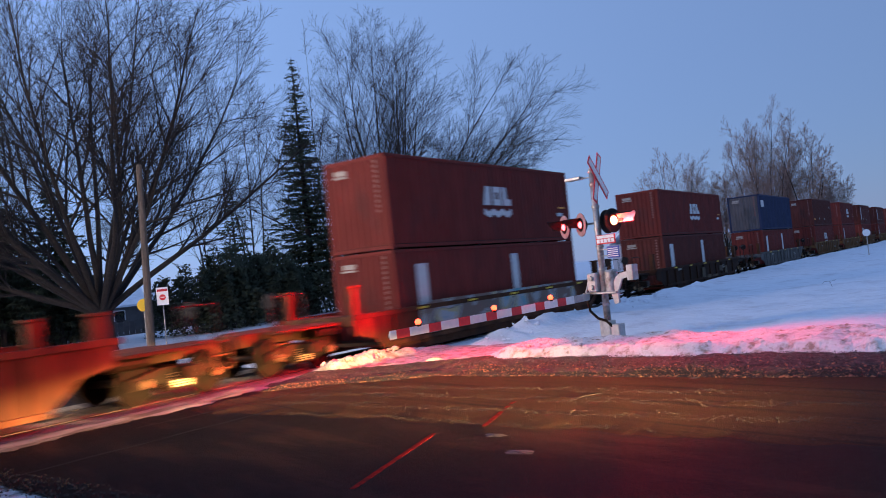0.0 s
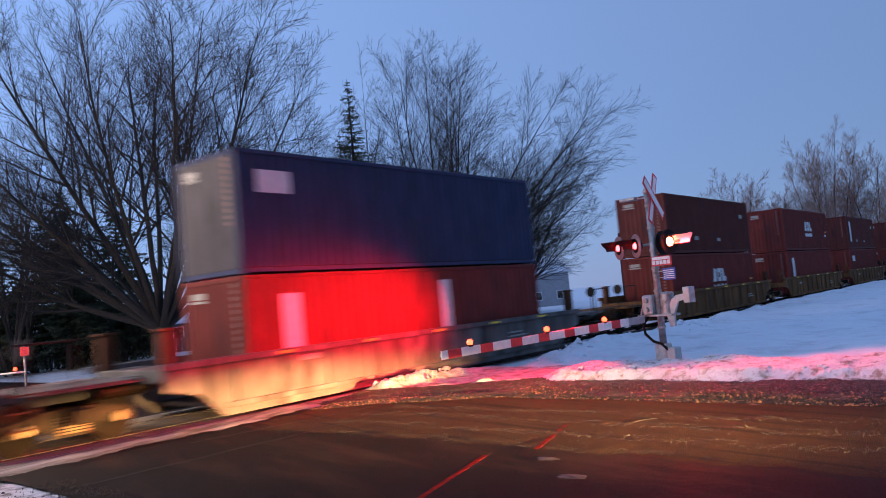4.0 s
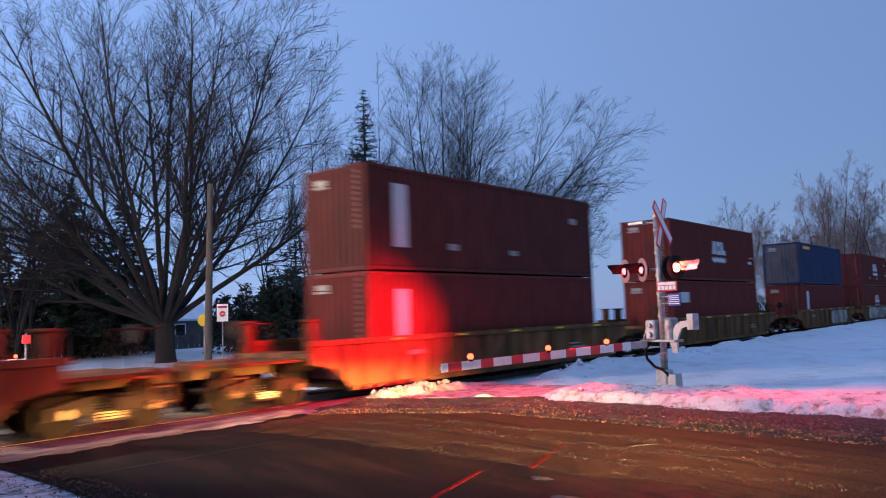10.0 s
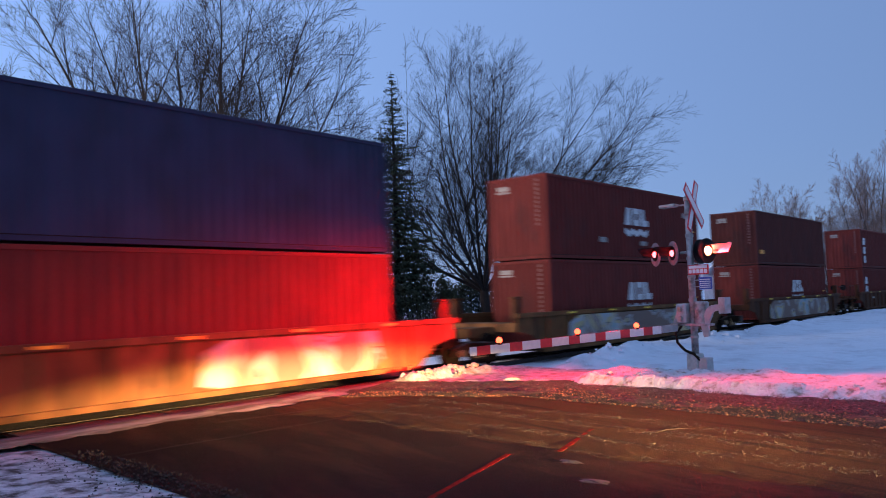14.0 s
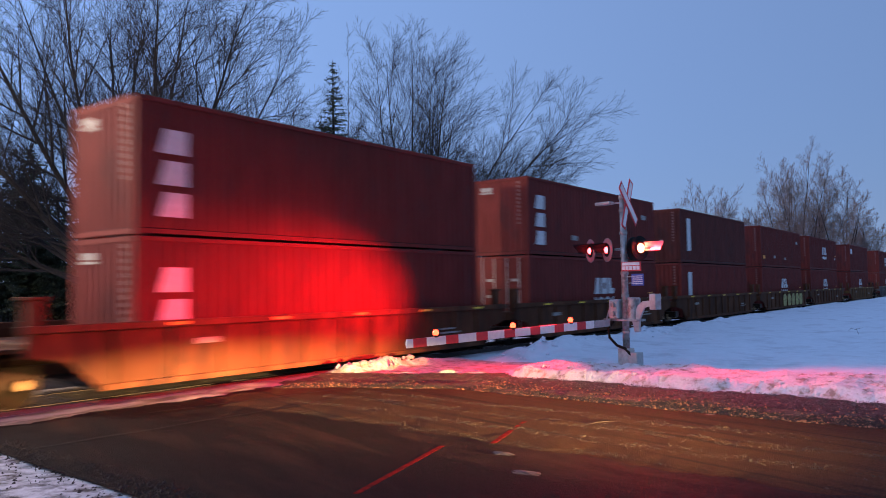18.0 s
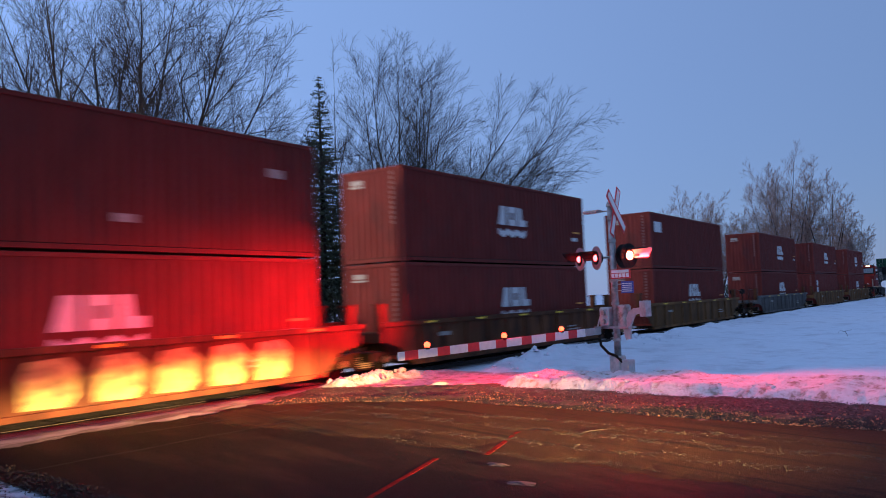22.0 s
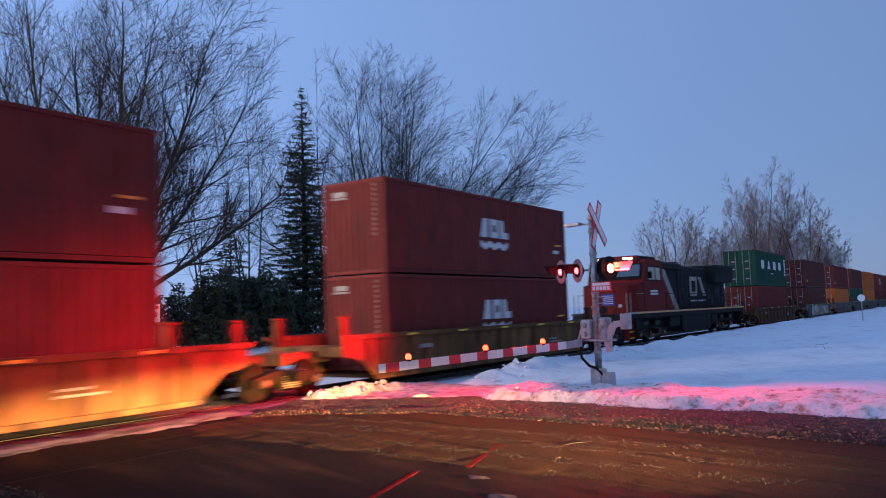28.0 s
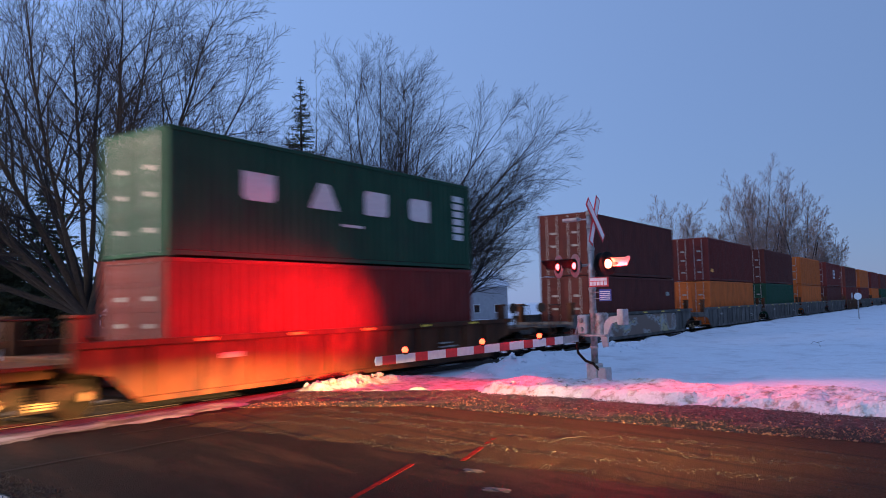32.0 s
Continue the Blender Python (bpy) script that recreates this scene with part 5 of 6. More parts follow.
# leading end of each stack along the train at the start, upper box, lower box, car colour, sprayed paint
O, N, U, G, R = ("oxide", OXIDE), ("brown", BROWN), ("blue", BLUE), ("green", GREEN), ("orange", RUST)
STACKS = [
    (-5.85, (O, ["logo"]), (O, ["panel"]), 0, None),
    (17.71, (O, ["logo"]), (O, ["panel", "panel2"]), 0, 0),
    (41.22, (O, ["logo"]), (N, ["panel", "panel2"]), 3, 4),
    (64.83, (U, ["label"]), (O, ["panel", "panel2"]), 2, None),
    (88.80, (N, ["tag", "small"]), (O, ["logo"]), 1, None),
    (108.40, (O, ["logo"]), (O, ["panel"]), 1, None),
    (127.81, (N, ["panel", "small"]), (O, ["square"]), 1, None),
    (150.08, (N, ["panel", "small"]), (O, ["panel"]), 1, None),
    (169.89, (O, ["logo"]), (O, ["square"]), 1, None),
    (191.95, (U, ["orange"]), (O, ["panel"]), 1, 1),
    (211.56, (O, ["logo", "small"]), (O, ["logo"]), 1, 2),
    (231.25, (N, ["tag"]), (O, ["logo"]), 0, 0),
    (253.07, (O, ["upright"]), (O, ["upright"]), 0, None),
    (268.65, (O, ["upright", "small"]), (O, ["logo"]), 0, None),
    (284.50, (N, ["panel"]), (O, ["panel"]), 0, None),
    (300.59, (O, ["tag", "small"]), (O, ["logo"]), 0, 3),
    (316.35, (O, ["logo"]), (O, ["logo"]), 0, None),
    (336.27, (O, ["label"]), (O, ["logo"]), 1, None),
    (358.01, (O, ["logo"]), (O, ["logo"]), 2, None),
    (378.02, (O, ["logo"]), (O, ["upright"]), 1, None),
    (397.84, (O, ["logo"]), (O, ["logo"]), 1, None),
    (444.75, (G, ["letters"]), (O, ["tag"]), 0, None),
    (466.9, (N, ["tag"]), (N, ["small"]), 2, 2),
    (486.5, (O, ["tag"]), (R, []), 2, None),
    (503.5, (N, []), (G, []), 2, None),
    (520.2, (R, []), (R, []), 2, None),
    (537.2, (O, ["logo"]), (N, []), 2, None),
    (554.2, (N, []), (O, ["logo"]), 0, None),
    (571.2, (R, []), (O, []), 2, None),
    (588.2, (O, []), (R, []), 2, None),
    (605.2, (N, []), (G, []), 2, None),
    (622.2, (O, []), (O, []), 2, None),
    (639.2, (R, []), (N, []), 2, None),
    (656.2, (O, []), (O, []), 2, None),
]
COLOURS = {"oxide": "oxide-red", "brown": "dark brown-red", "blue": "dark blue", "green": "dark green", "orange": "faded orange"}
MARKS = {"logo": "a white line mark", "upright": "white upright marks", "panel": "a tall white panel", "panel2": "two white panels", "square": "a white square mark", "label": "a white label", "orange": "an orange mark", "tag": "a small orange tag", "small": "small white marks", "letters": "four large white marks"}
MOVING = []
DROPS = {1: 0.27, 2: 0.27, 3: 0.20}     # the first cars sit lower
for i, (s, upper, lower, colour, spray) in enumerate(STACKS):
    before = STACKS[i - 1][0] + LONG if i else s - 8
    after = STACKS[i + 1][0] if i + 1 < len(STACKS) else s + LONG + 8
    g0, g1 = s - before, after - s - LONG
    if g0 > 14.6:
        g0 = 9.0
    if g1 > 14.6:
        g1 = 12.2
    car = well_car(g0, g1, colour, g1 < 8.0 and i + 1 < len(STACKS) and g1 != 12.2, g0 < 8.0, spray, (0.6, 11.4) if spray != 1 else (6.5, 11.6), DROPS.get(i, 0.0))
    MOVING.append((car, s, NEAR, 0.0))
    for k, ((cname, cmat), marks) in enumerate((lower, upper)):
        doors = s > 440 or (k == 0 and s == 268.65)
        words = " and ".join(MARKS[q] for q in marks[:1])
        lab = COLOURS[cname] + " steel container " + ("with " + words if words else "without large marks") + (" on top" if k else "")
        c = container(cmat, cname, marks, lab, doors)
        if k and i == 2:
            c.scale.z = 2.591 / HIGH      # a box of the standard, lower height
        MOVING.append((c, s, NEAR, 0.335 - DROPS.get(i, 0.0) + k * (HIGH + 0.012)))


def build_locomotive():
    """A six-axle road engine, nose first; the origin lies under the nose's near corner at rail height."""
    t = thing("locomotive", Matrix(), "red and black diesel locomotive with lit roof headlights, snow-dusted", "locomotive")
    W = 3.1

    def P(name, mat, *bs, bevel=0.03, label=""):
        return part(name, boxes(name, mat, *bs, bevel=bevel), mat, t, label)

    P("frame", LOCO_BLACK, ((-0.9, 0.05, 1.36), (21.6, W - 0.05, 1.62)), bevel=0.02)
    P("walkway_edge", LOCO_GREY, ((-0.9, 0.0, 1.60), (21.6, 0.05, 1.70)), bevel=0.005, label="pale reflective walkway edge")
    P("walkway_edge", LOCO_GREY, ((-0.9, W - 0.05, 1.60), (21.6, W, 1.70)), bevel=0.005)
    P("stripe", ORANGE_MARK, ((0.2, -0.008, 1.62), (21.2, -0.002, 1.68)), bevel=0, label="orange reflective stripe")
    P("underframe", LOCO_BLACK, ((0.2, 0.55, 0.62), (21.0, W - 0.55, 1.38)), bevel=0.02)
    # added dark box that closes the gap below the underframe, in place of shade
    P("underbody_filler", IRON, ((1.2, 0.95, 0.22), (19.8, W - 0.95, 0.62)), bevel=0.04)
    for x0, x1 in ((0.35, 1.25), (5.6, 7.4), (14.0, 15.2)):
        P("equipment_box", LOCO_BLACK, ((x0, 0.18, 0.78), (x1, W - 0.18, 1.36)), bevel=0.04)
    for x0 in (1.6, 3.4, 16.2, 18.4):
        P("brake_cylinder", IRON, ((x0, 0.26, 0.95), (x0 + 0.8, 0.5, 1.22)), bevel=0.05)
    b = B()
    prism(b, [(8.0, 0.42), (7.7, 0.62), (7.7, 1.36), (13.6, 1.36), (13.6, 0.62), (13.3, 0.42)], 0.15, W - 0.15)
    part("fuel_tank", b, LOCO_BLACK, t)
    # nose with a sloped top and chamfered cheeks
    b = B()
    front = [(0.42, 0.0), (W - 0.42, 0.0), (W - 0.06, 0.5), (W - 0.06, 1.75), (0.06, 1.75), (0.06, 0.5)]
    lo = [b.verts.new((x, y, 1.62)) for y, x in front]
    hi = [b.verts.new((x + 0.06, y, 3.02 + 0.26 * min(1, x / 1.4))) for y, x in front]
    b.faces.new(lo[::-1])
    b.faces.new(hi)
    for i in range(6):
        b.faces.new((lo[i - 1], lo[i], hi[i], hi[i - 1]))
    bmesh.ops.recalc_face_normals(b, faces=b.faces[:])
    bmesh.ops.bevel(b, geom=b.edges[:], offset=0.04, segments=2, affect="EDGES")
    part("nose", b, LOCO_RED, t, "red chamfered nose")
    P("nose_door", LOCO_RED, ((-0.02, 1.15, 1.7), (0.03, 1.85, 2.9)), bevel=0.01)
    P("nose_light", BLANK, ((-0.01, 0.75, 1.95), (0.02, 0.92, 2.1)), bevel=0.01)
    P("nose_light", BLANK, ((-0.01, 2.18, 1.95), (0.02, 2.35, 2.1)), bevel=0.01)
    # cab
    b = B()
    prism(b, [(1.55, 1.62), (1.25, 3.20), (1.60, 4.30), (1.85, 4.42), (4.05, 4.42), (4.30, 4.25), (4.30, 1.62)], 0.03, W - 0.03)
    part("cab", b, LOCO_RED, t, "red cab")
    P("cab_roof", LOCO_BLACK, ((1.55, 0.35, 4.40), (4.25, W - 0.35, 4.62)), bevel=0.08)
    b = B()
    prism(b, [(1.313, 3.36), (1.565, 4.20), (1.535, 4.21), (1.273, 3.37)], 0.12, W - 0.12)
    part("window_mask", b, LOCO_BLACK, t, "black paint round the windshields")
    for y in (0.24, 1.60):
        b = B()
        prism(b, [(1.348, 3.52), (1.535, 4.12), (1.49, 4.13), (1.298, 3.53)], y, y + 1.26)
        part("windshield", b, GLASS, t)
    P("side_window", GLASS, ((2.05, 0.012, 3.35), (3.0, 0.028, 4.0)), ((3.15, 0.012, 3.35), (3.85, 0.028, 4.0)), bevel=0)
    P("window_frame", LOCO_BLACK, ((1.97, 0.018, 3.27), (3.93, 0.027, 4.08)), bevel=0)
    P("mirror", LOCO_BLACK, ((1.9, -0.22, 3.4), (1.95, -0.02, 3.75)), bevel=0.01)
    P("headlight_housing", LOCO_RED, ((1.48, 0.35, 4.30), (1.9, W - 0.35, 4.60)), bevel=0.05)
    for y in (0.62, 2.0):
        P("headlight", HEADLIGHT, ((1.44, y, 4.40), (1.49, y + 0.5, 4.54)), bevel=0.015, label="lit twin headlight")
    # red panel behind the cab with a slanted rear edge, pale band, then the black hood
    P("long_hood", LOCO_BLACK, ((4.3, 0.58, 1.62), (18.9, W - 0.58, 4.32)), bevel=0.10, label="black engine hood")
    b = B()
    prism(b, [(4.3, 1.70), (4.3, 4.0), (4.75, 4.0), (7.0, 1.70)], 0.30, 0.57)
    part("red_panel", b, LOCO_RED, t)
    b = B()
    prism(b, [(4.75, 4.0), (5.45, 4.0), (7.75, 1.70), (7.0, 1.70)], 0.30, 0.57)
    part("pale_band", b, LOCO_GREY, t, "pale slanted band")
    P("cab_rear_cabinet", LOCO_BLACK, ((4.3, 0.30, 4.0), (8.6, W - 0.30, 4.36)), bevel=0.05)
    b = B()
    prism(b, [(14.6, 3.35), (14.9, 4.40), (15.1, 4.50), (18.9, 4.50), (19.15, 4.36), (19.15, 3.75), (18.6, 3.35)], 0.0, W)
    part("radiator", b, LOCO_BLACK, t, "flared black radiator housing")
    for x in range(9):
        P("radiator_slat", LOCO_BLACK, ((15.2 + 0.43 * x, -0.03, 3.78), (15.55 + 0.43 * x, -0.002, 4.32)), bevel=0.01)
    for i in range(14):
        x = 8.4 + 0.72 * i
        P("hood_door", LOCO_BLACK, ((x, 0.545, 1.78), (x + 0.66, 0.578, 3.9 if x < 14 else 3.2)), bevel=0.012)
    for x0, x1, z0, z1 in ((8.55, 9.0, 1.95, 2.2), (14.3, 15.0, 2.3, 2.9), (15.0, 15.5, 1.95, 2.5), (16.1, 17.2, 2.35, 3.0), (17.7, 18.3, 1.9, 2.4)):
        P("louvre_panel", DARK, ((x0, 0.50, z0), (x1, 0.544, z1)), bevel=0.008)
    for x0 in (14.6, 16.4, 18.2):
        P("latch", LOCO_GREY, ((x0, 0.515, 2.62), (x0 + 0.16, 0.546, 2.70)), bevel=0)
    P("exhaust_vent", IRON, ((10.3, 1.2, 4.30), (11.0, 1.9, 4.62)), bevel=0.03)
    P("roof_fan", IRON, ((6.2, 0.95, 4.36), (7.6, 2.15, 4.56)), bevel=0.06)
    P("roof_vent", IRON, ((8.9, 0.9, 4.32), (10.0, 2.2, 4.48)), bevel=0.04)
    # white mark on the hood, drawn as two plain shapes
    P("line_mark", FADED_GREY, ((10.75, 0.520, 2.48), (11.05, 0.543, 3.68)), ((11.95, 0.520, 2.48), (12.2, 0.543, 3.68)), ((11.05, 0.520, 3.42), (11.95, 0.543, 3.68)), ((11.05, 0.520, 2.48), (11.95, 0.543, 2.74)), bevel=0, label="pale railway mark as a hollow plain shape")
    b = B()
    prism(b, [(12.45, 3.68), (13.05, 3.68), (14.1, 2.48), (13.5, 2.48)], 0.520, 0.543)
    part("line_mark", b, FADED_GREY, t, "pale railway mark as a slanted plain shape")
    P("marking", STENCIL, ((10.8, 0.520, 2.14), (13.9, 0.543, 2.24)), bevel=0, label="pale stencilled lettering as a plain bar")
    for z in (3.45, 3.6):
        P("marking", BLANK, ((2.3, 0.024, z - 0.9), (3.4, 0.029, z - 0.8)), bevel=0)
    # rails, stanchions, steps
    for y in (0.03, W - 0.03):
        b = B()
        rod(b, (0.3, y, 2.62), (1.2, y, 2.62), 0.02, 0.02, 6)
        part("hand_rail", b, LOCO_GREY, t)
        b = B()
        rod(b, (4.6, y, 2.62), (20.8, y, 2.62), 0.02, 0.02, 6)
        part("hand_rail", b, LOCO_BLACK, t)
        for i in range(12):
            part("stanchion", shared("stanchion", lambda: to_mesh("stanchion", rod(B(), (0, 0, 1.62), (0, 0, 2.64), 0.018, 0.018, 6), LOCO_BLACK)), LOCO_BLACK, t).location = (4.7 + 1.45 * i, y, 0)
    for x in (-0.85, 20.9):
        for y in (0.05, W - 0.35):
            for k in range(4):
                P("step", YELLOW if k < 2 else IRON, ((x, y, 0.42 + 0.3 * k), (x + 0.55, y + 0.3, 0.45 + 0.3 * k)), bevel=0)
            P("step_side", LOCO_RED if x < 0 else LOCO_BLACK, ((x - 0.03, y, 0.36), (x, y + 0.3, 1.6)), ((x + 0.55, y, 0.36), (x + 0.58, y + 0.3, 1.6)), bevel=0)
        for y in (0.15, W - 0.15):
            part("grab_iron", rod(B(), (x + 0.02, y, 1.6), (x + 0.02, y, 2.65), 0.022, 0.022, 6), LOCO_GREY, t)
            part("grab_iron", rod(B(), (x + 0.55, y, 1.6), (x + 0.55, y, 2.65), 0.022, 0.022, 6), LOCO_GREY, t)
    b = B()
    prism(b, [(-1.0, 0.18), (-1.12, 0.22), (-0.98, 0.95), (-0.88, 0.95), (-0.85, 0.18)], 0.35, W - 0.35)
    part("plough", b, DARK, t, "black snow plough")
    P("pilot", DARK, ((-0.95, 0.10, 0.95), (-0.88, W - 0.10, 1.62)), bevel=0.01)
    P("rear_pilot", LOCO_BLACK, ((21.5, 0.10, 0.5), (21.6, W - 0.10, 1.62)), bevel=0.01)
    for x in (-1.3, 21.7):
        P("coupler", IRON, ((x - 0.1, 1.42, 0.76), (x + 0.5, 1.68, 1.02)), bevel=0.03)
    for x in (3.3, 17.6):
        tr = truck(t, x, 3, 1.85)
        tr.location = (x, 0.33, 0.06)
    return t


engine = build_locomotive()
MOVING.append((engine, 417.1, CENTRE - 1.55, 0.0))


# ---------------------------------------------------------------- small things on the ground
def build_small():
    # short red lines on the asphalt
    for (x0, y0, x1, y1, z) in ((5.78, 5.46, 8.15, 6.14, -0.013), (8.62, 5.65, 10.27, 6.14, -0.004)):
        d = Vector((x1 - x0, y1 - y0, 0))
        b = B()
        box(b, (0, -0.035, 0), (d.length, 0.035, 0.004))
        ob = new("road_line", to_mesh("road_line", b, RED_LINE))
        ob.matrix_world = pose(x0, y0, z, 0, 0, math.degrees(math.atan2(d.y, d.x)))
        tagged(ob, "thin red line on the asphalt", "marking", "red paint lines", "structure")
    rnd = random.Random(5)
    st = thing("broken_branch", pose(10.71, 5.13, 0.0, 0, 0, -17), "short broken branch lying on the road", "branch")
    part("stem", tubes([(5, [(Vector((-0.30, 0, 0.0)), 0.006), (Vector((0, 0.03, 0.008)), 0.007), (Vector((0.30, -0.06, 0.004)), 0.003)])], BARK, "stem"), BARK, st)
    lump("ice_lump", 9.64, 4.84, 0.0, (0.045, 0.035, 0.025), 2.0, CRUMB, "small lump of dirty ice on the road", "ice lump")
    for i in range(16):
        x, y = 13.4 + 2.6 * rnd.random(), 12.95 + rnd.gauss(0, 0.16)
        s = rnd.uniform(0.04, 0.11)
        lump("snow_clod", x, y, 0.16 + 0.14 * rnd.random(), (s, s * rnd.uniform(0.7, 1.2), s * 0.8), i * 2.3, APRON, "broken clod of snow on the ridge beside the track", "snow clod", "clods beside the track")
    for i in range(34):
        x, y = 17.5 + 14 * rnd.random() ** 1.6, 0
        y = 11.4 - 0.035 * (x - 17) + rnd.gauss(0, 0.35)
        s = 0.03 + 0.09 * rnd.random() ** 2
        lump("snow_clod", x, y, ground_height(x, y) + 0.02, (s, s * rnd.uniform(0.7, 1.2), s * 0.8), i * 3.1, SNOW, "white clod of snow on the ridge along the track", "snow clod", "clods on the ridge")
    # clods on the bank
    for i in range(60):
        y = rnd.uniform(0.3, 9.0)
        w = 9.8 + rnd.random() * 0.8
        x = VERGE[0] + (w * BROAD + (y - VERGE[1]) * ROAD.x) / ROAD.y
        s = 0.02 + 0.06 * rnd.random() ** 2
        lump("snow_clod", x, y, 0.20 + 0.03 * rnd.random(), (s, s * rnd.uniform(0.7, 1.2), s * 0.8), i * 1.7, BANK, "small clod of dirty snow on the bank", "snow clod", "clods on the snow bank")
    # grit and ice crumbs in lines along the road
    def scatter(name, count, place, size, mat, label, cat):
        vs, fs = [], []
        for _ in range(count):
            w, y, z = place()
            x = VERGE[0] + (w * BROAD + (y - VERGE[1]) * ROAD.x) / ROAD.y
            s = size[0] + (size[1] - size[0]) * rnd.random() ** 2.5
            h = s * rnd.uniform(0.15, 0.45)
            b0, a = len(vs), rnd.uniform(0, 6.28)
            for q in range(4):
                r = s * rnd.uniform(0.5, 1.1)
                vs.append((x + r * math.cos(a + q * 1.57), y + r * math.sin(a + q * 1.57), z - 0.012 + rnd.uniform(0, 0.3) * h))
            vs.append((x + rnd.uniform(-0.4, 0.4) * s, y + rnd.uniform(-0.4, 0.4) * s, z + h))
            fs += [(b0 + q, b0 + (q + 1) % 4, b0 + 4) for q in range(4)]
        tagged(new(name, mesh_from(name, vs, fs, mat)), label, cat, kind="stuff")

    def ridges():
        y = rnd.uniform(-3, 11.0)
        pick = rnd.random()
        if pick < 0.52:
            w = 7.5 + abs(rnd.gauss(0, 0.75))
            return w + apron(y), y, 0.012 + 0.10 * max(0.0, (w - 7.6) / 2.3) ** 2 + (0.03 if w < 8.2 else 0.0)
        if pick < 0.95:
            c = rnd.choice((5.55, 5.55, 4.75, 6.3))
            return rnd.gauss(c + 0.14 * hills(0, y, 0.6, c) + 0.10 * hills(0, y, 2.5, 1), 0.06 + 0.10 * abs(hills(0, y, 0.9, 4))), y, 0.008
        return rnd.uniform(3.9, 7.6), y, -0.002
    def low_ridges():
        y = rnd.uniform(-3, 10.0)
        if rnd.random() < 0.7:
            return rnd.gauss(4.0 + 0.14 * hills(0, y, 0.6, 4.0) + 0.10 * hills(0, y, 2.5, 2), 0.06 + 0.12 * abs(hills(0, y, 0.9, 5))), y, -0.004
        return rnd.gauss(1.75, 0.16), y, -0.012
    scatter("dark_grit", 3000, low_ridges, (0.003, 0.013), FRAY, "dark frozen grit in thin lines on the asphalt", "grit")
    def coarse():
        y = rnd.uniform(-4, 12.8)
        w = 7.5 + 0.25 * hills(0, y, 0.5, 5) + abs(rnd.gauss(0, 0.42)) + (0.4 if rnd.random() < 0.3 else 0.0)
        return w + apron(y), y, 0.006 + 0.10 * max(0.0, (w - 7.4) / 2.5) ** 2 + 0.035 * math.exp(-((w - 7.9) / 0.3) ** 2)
    def snowy():
        y = rnd.uniform(-4, 12.9)
        w = 9.75 - abs(rnd.gauss(0, 0.55))
        return w + apron(y), y, 0.008 + 0.10 * max(0.0, (w - 7.4) / 2.7) ** 2
    scatter("snow_crumbs", 8000, snowy, (0.006, 0.026), FOUL, "loose crumbs of snow scattered below the bank", "snow crumbs")
    scatter("coarse_grit", 17000, coarse, (0.010, 0.052), COARSE, "coarse crumbs of frozen grit at the foot of the snow bank", "grit")
    scatter("grit", 24000, ridges, (0.004, 0.024), CRUMB, "frozen grit and crumbs of dirty ice in lines along the road", "grit")

    def frayed():
        w = 0.10 - abs(rnd.gauss(0, 0.42)) + 0.15 * rnd.random()
        return w, rnd.uniform(-4, 11.5), 0.012 if w > 0 else 0.026
    scatter("verge_debris", 2600, frayed, (0.010, 0.040), FRAY, "dark frozen gravel and dead leaves along the road edge", "debris")
    for (x, y, s) in ((8.17, 5.21, 0.11), (7.46, 4.46, 0.14), (12.34, 3.97, 0.08)):
        lump("ice_patch", x, y, -0.006, (s * 0.5, s * 1.2, 0.012), x, ICE, "thin smear of packed ice on the road", "ice patch", "ice patches on the road")
    # cut joints across the asphalt, along the rails
    for (x0, y0, x1, y1) in ((4.8, 10.64, 12.2, 10.35), (7.6, 12.02, 12.4, 11.29)):
        d = Vector((x1 - x0, y1 - y0, 0))
        b = B()
        for q in range(26):
            a0, a1 = d.length * q / 26, d.length * (q + 1) / 26
            m0, m1 = 0.05 * hills(a0, y0, 1.3), 0.05 * hills(a1, y0, 1.3)
            g0, g1 = 0.022 + 0.015 * hills(a0, 3, 2.0), 0.022 + 0.015 * hills(a1, 3, 2.0)
            b.faces.new([b.verts.new(p) for p in ((a0, m0 - g0, 0), (a1, m1 - g1, 0), (a1, m1 + g1, 0), (a0, m0 + g0, 0))])
        ob = new("road_joint", to_mesh("road_joint", b, DARK))
        ob.matrix_world = pose(x0, y0, 0.003, 0, 0, math.degrees(math.atan2(d.y, d.x)))
        tagged(ob, "dark sealed joint in the asphalt beside the track", "joint", "joints in the road", "structure")
    # thin snow on the near verge
    vs, fs = [], []
    n = 60
    for j in range(n + 1):
        y = -12 + 25.6 * j / n
        for i in range(21):
            f = i / 20
            edge = 0.10 + 0.34 * hills(0, y, 0.9, 3) + 0.22 * hills(0, y, 3.0, 3)
            w = -9 + (9 + edge) * f
            x = VERGE[0] + (w * BROAD + (y - VERGE[1]) * ROAD.x) / ROAD.y
            vs.append((x, y, 0.035 * (1 - f ** 6) + 0.05 * hills(x, y, 1.1, 6) * (1 - f) + 0.015 * hills(x, y, 4, 6) - 0.004 - 0.05 * f ** 10 - 0.2 * max(0.0, y - 12.3) ** 2))
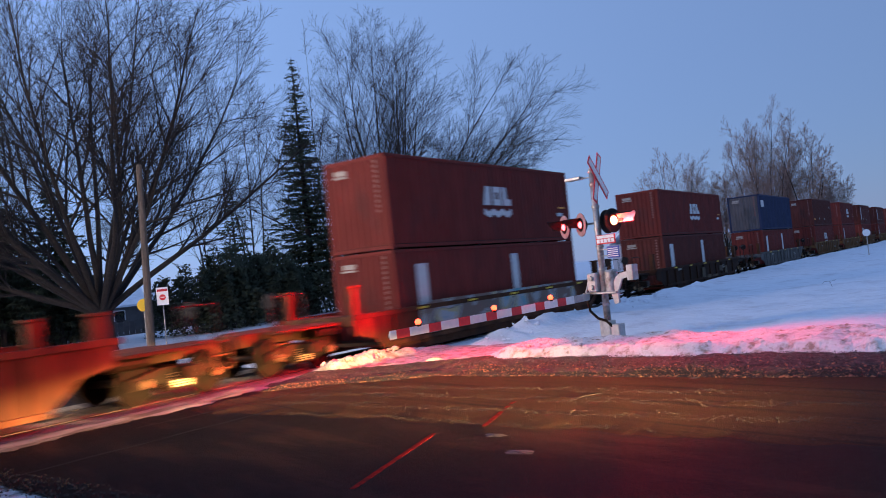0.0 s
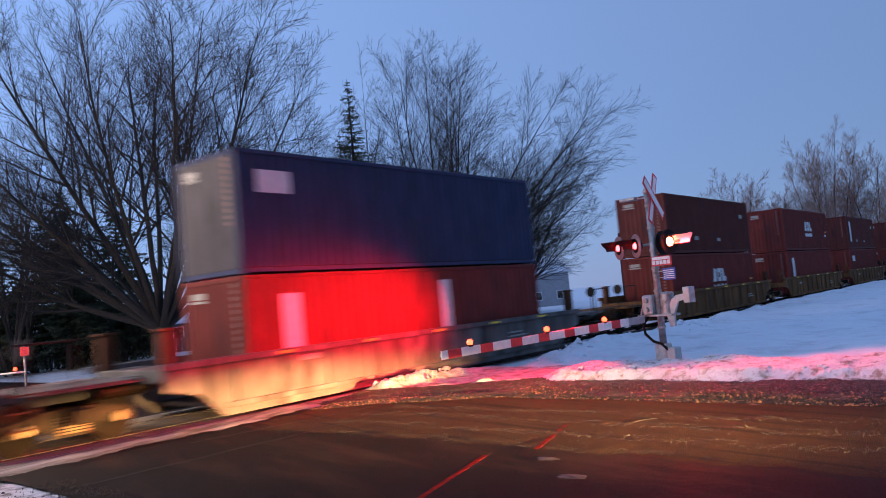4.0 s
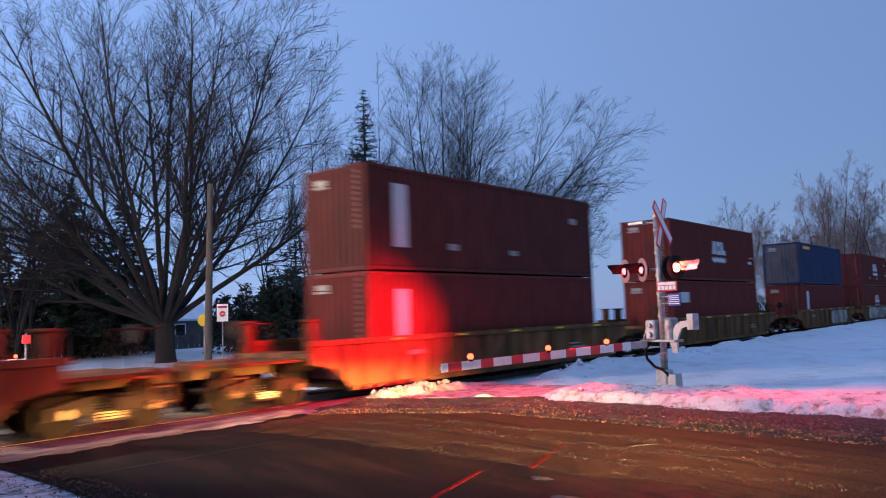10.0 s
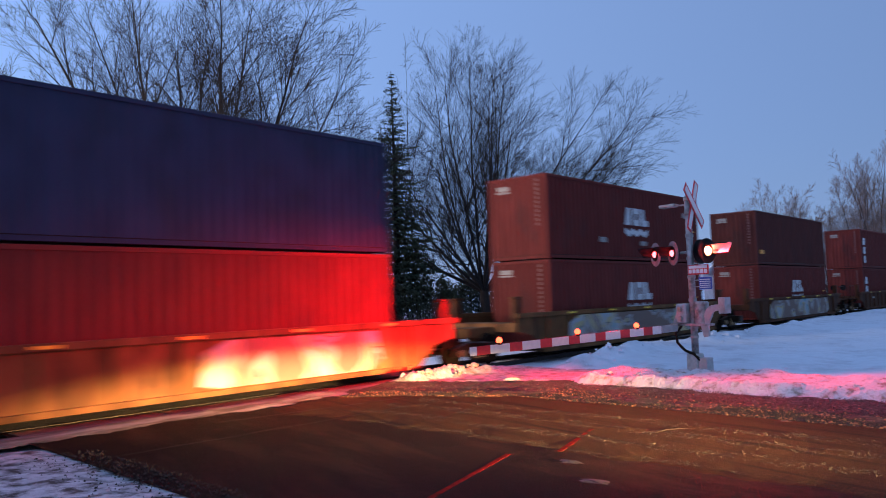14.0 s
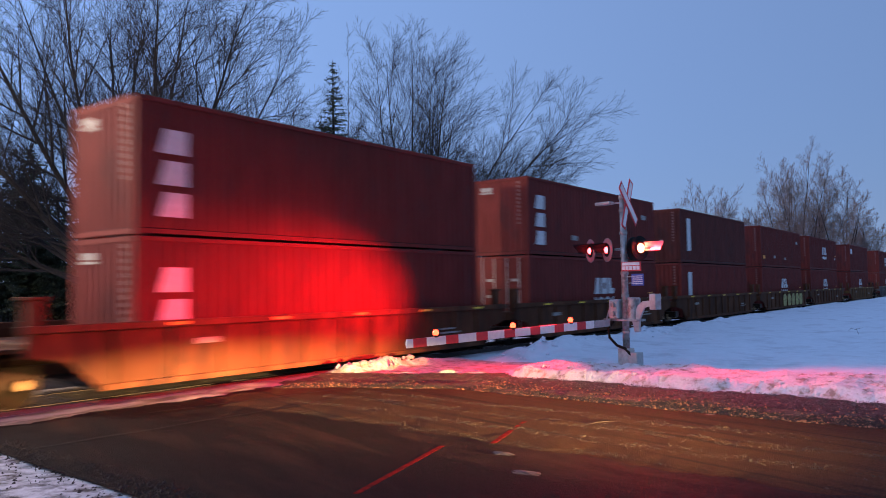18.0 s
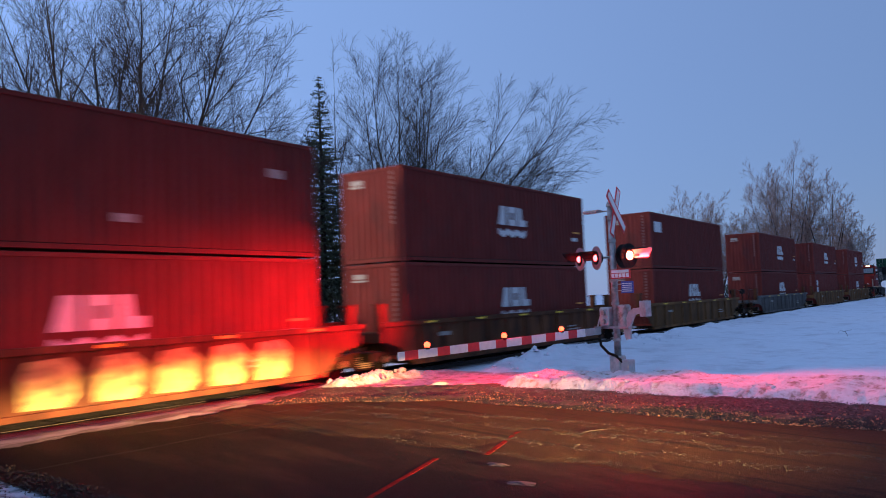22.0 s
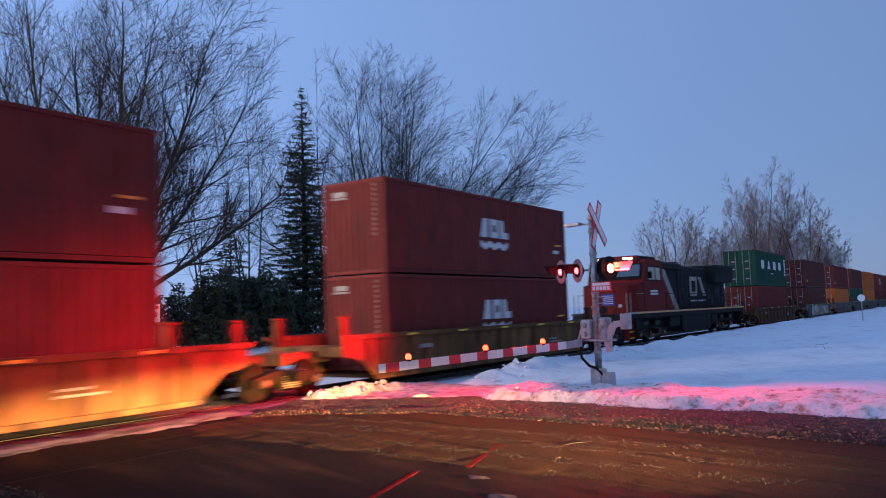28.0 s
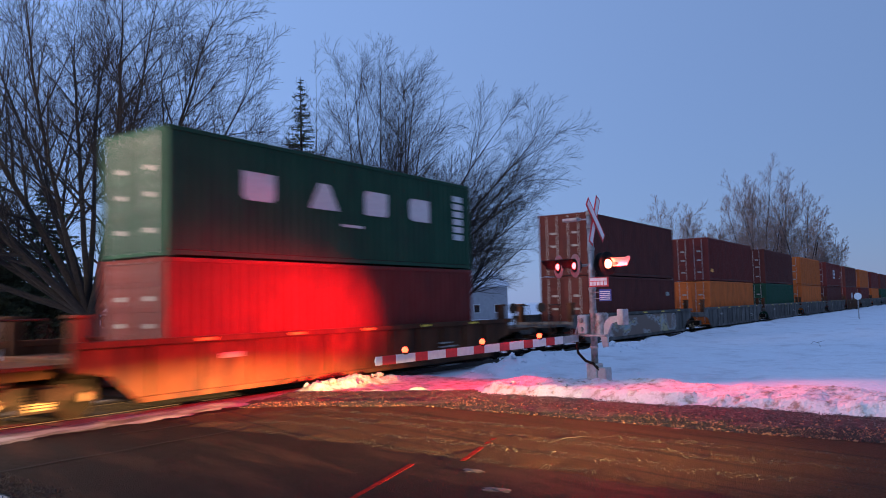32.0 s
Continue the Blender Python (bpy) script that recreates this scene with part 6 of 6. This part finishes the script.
    for j in range(n):
        for i in range(20):
            k = j * 21 + i
            fs.append((k, k + 1, k + 22, k + 21))
    tagged(new("verge", mesh_from("verge", vs, fs, PATCHY, True)), "thin patchy snow over dark gravel on the verge", "verge", kind="structure")
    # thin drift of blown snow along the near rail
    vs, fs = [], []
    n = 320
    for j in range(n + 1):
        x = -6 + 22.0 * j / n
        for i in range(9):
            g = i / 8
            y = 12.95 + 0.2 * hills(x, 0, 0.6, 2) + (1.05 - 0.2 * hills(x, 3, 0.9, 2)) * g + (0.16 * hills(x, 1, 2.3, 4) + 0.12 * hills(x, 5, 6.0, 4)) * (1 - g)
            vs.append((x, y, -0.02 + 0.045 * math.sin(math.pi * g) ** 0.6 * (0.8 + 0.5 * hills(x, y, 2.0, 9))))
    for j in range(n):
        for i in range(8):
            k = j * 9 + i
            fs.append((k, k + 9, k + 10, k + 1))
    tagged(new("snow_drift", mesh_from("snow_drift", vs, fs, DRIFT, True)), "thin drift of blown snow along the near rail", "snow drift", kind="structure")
    # crossing boards between and beside the rails
    cross = tagged(new("crossing_deck", boxes("crossing_deck", PLANK, ((4.9, CENTRE - 1.75, -0.15), (15.9, CENTRE + 1.75, -0.10)))), "timber deck of the level crossing between the rails", "crossing deck", kind="structure")
    plank = boxes("plank", PLANK, ((0, 0, -0.098), (2.68, 0.235, -0.004)), bevel=0.008)
    for k in range(4):
        for o in (-1.70, -1.44, -1.18, -0.60, -0.34, -0.08, 0.18, 0.40, 0.88, 1.14, 1.40):
            ob = part("plank", plank, PLANK, cross)
            ob.location = (5.0 + 2.72 * k, CENTRE + o, 0.0)
    tie = boxes("tie", TIE, ((0, -1.3, -0.30), (0.23, 1.3, -0.168)), bevel=0.01)
    bed = bpy.data.objects["track_bed"]
    for i in range(150):
        x = 17.0 + 0.56 * i
        part("tie", tie, TIE, bed).location = (x, CENTRE, 0.012)


build_small()


def motions():
    for ob, s, y, z in MOVING:
        walk(ob, [(t, pose(s - SPEED * t, y, z)) for t in (0, 8, 16, 24, 32)])


motions()
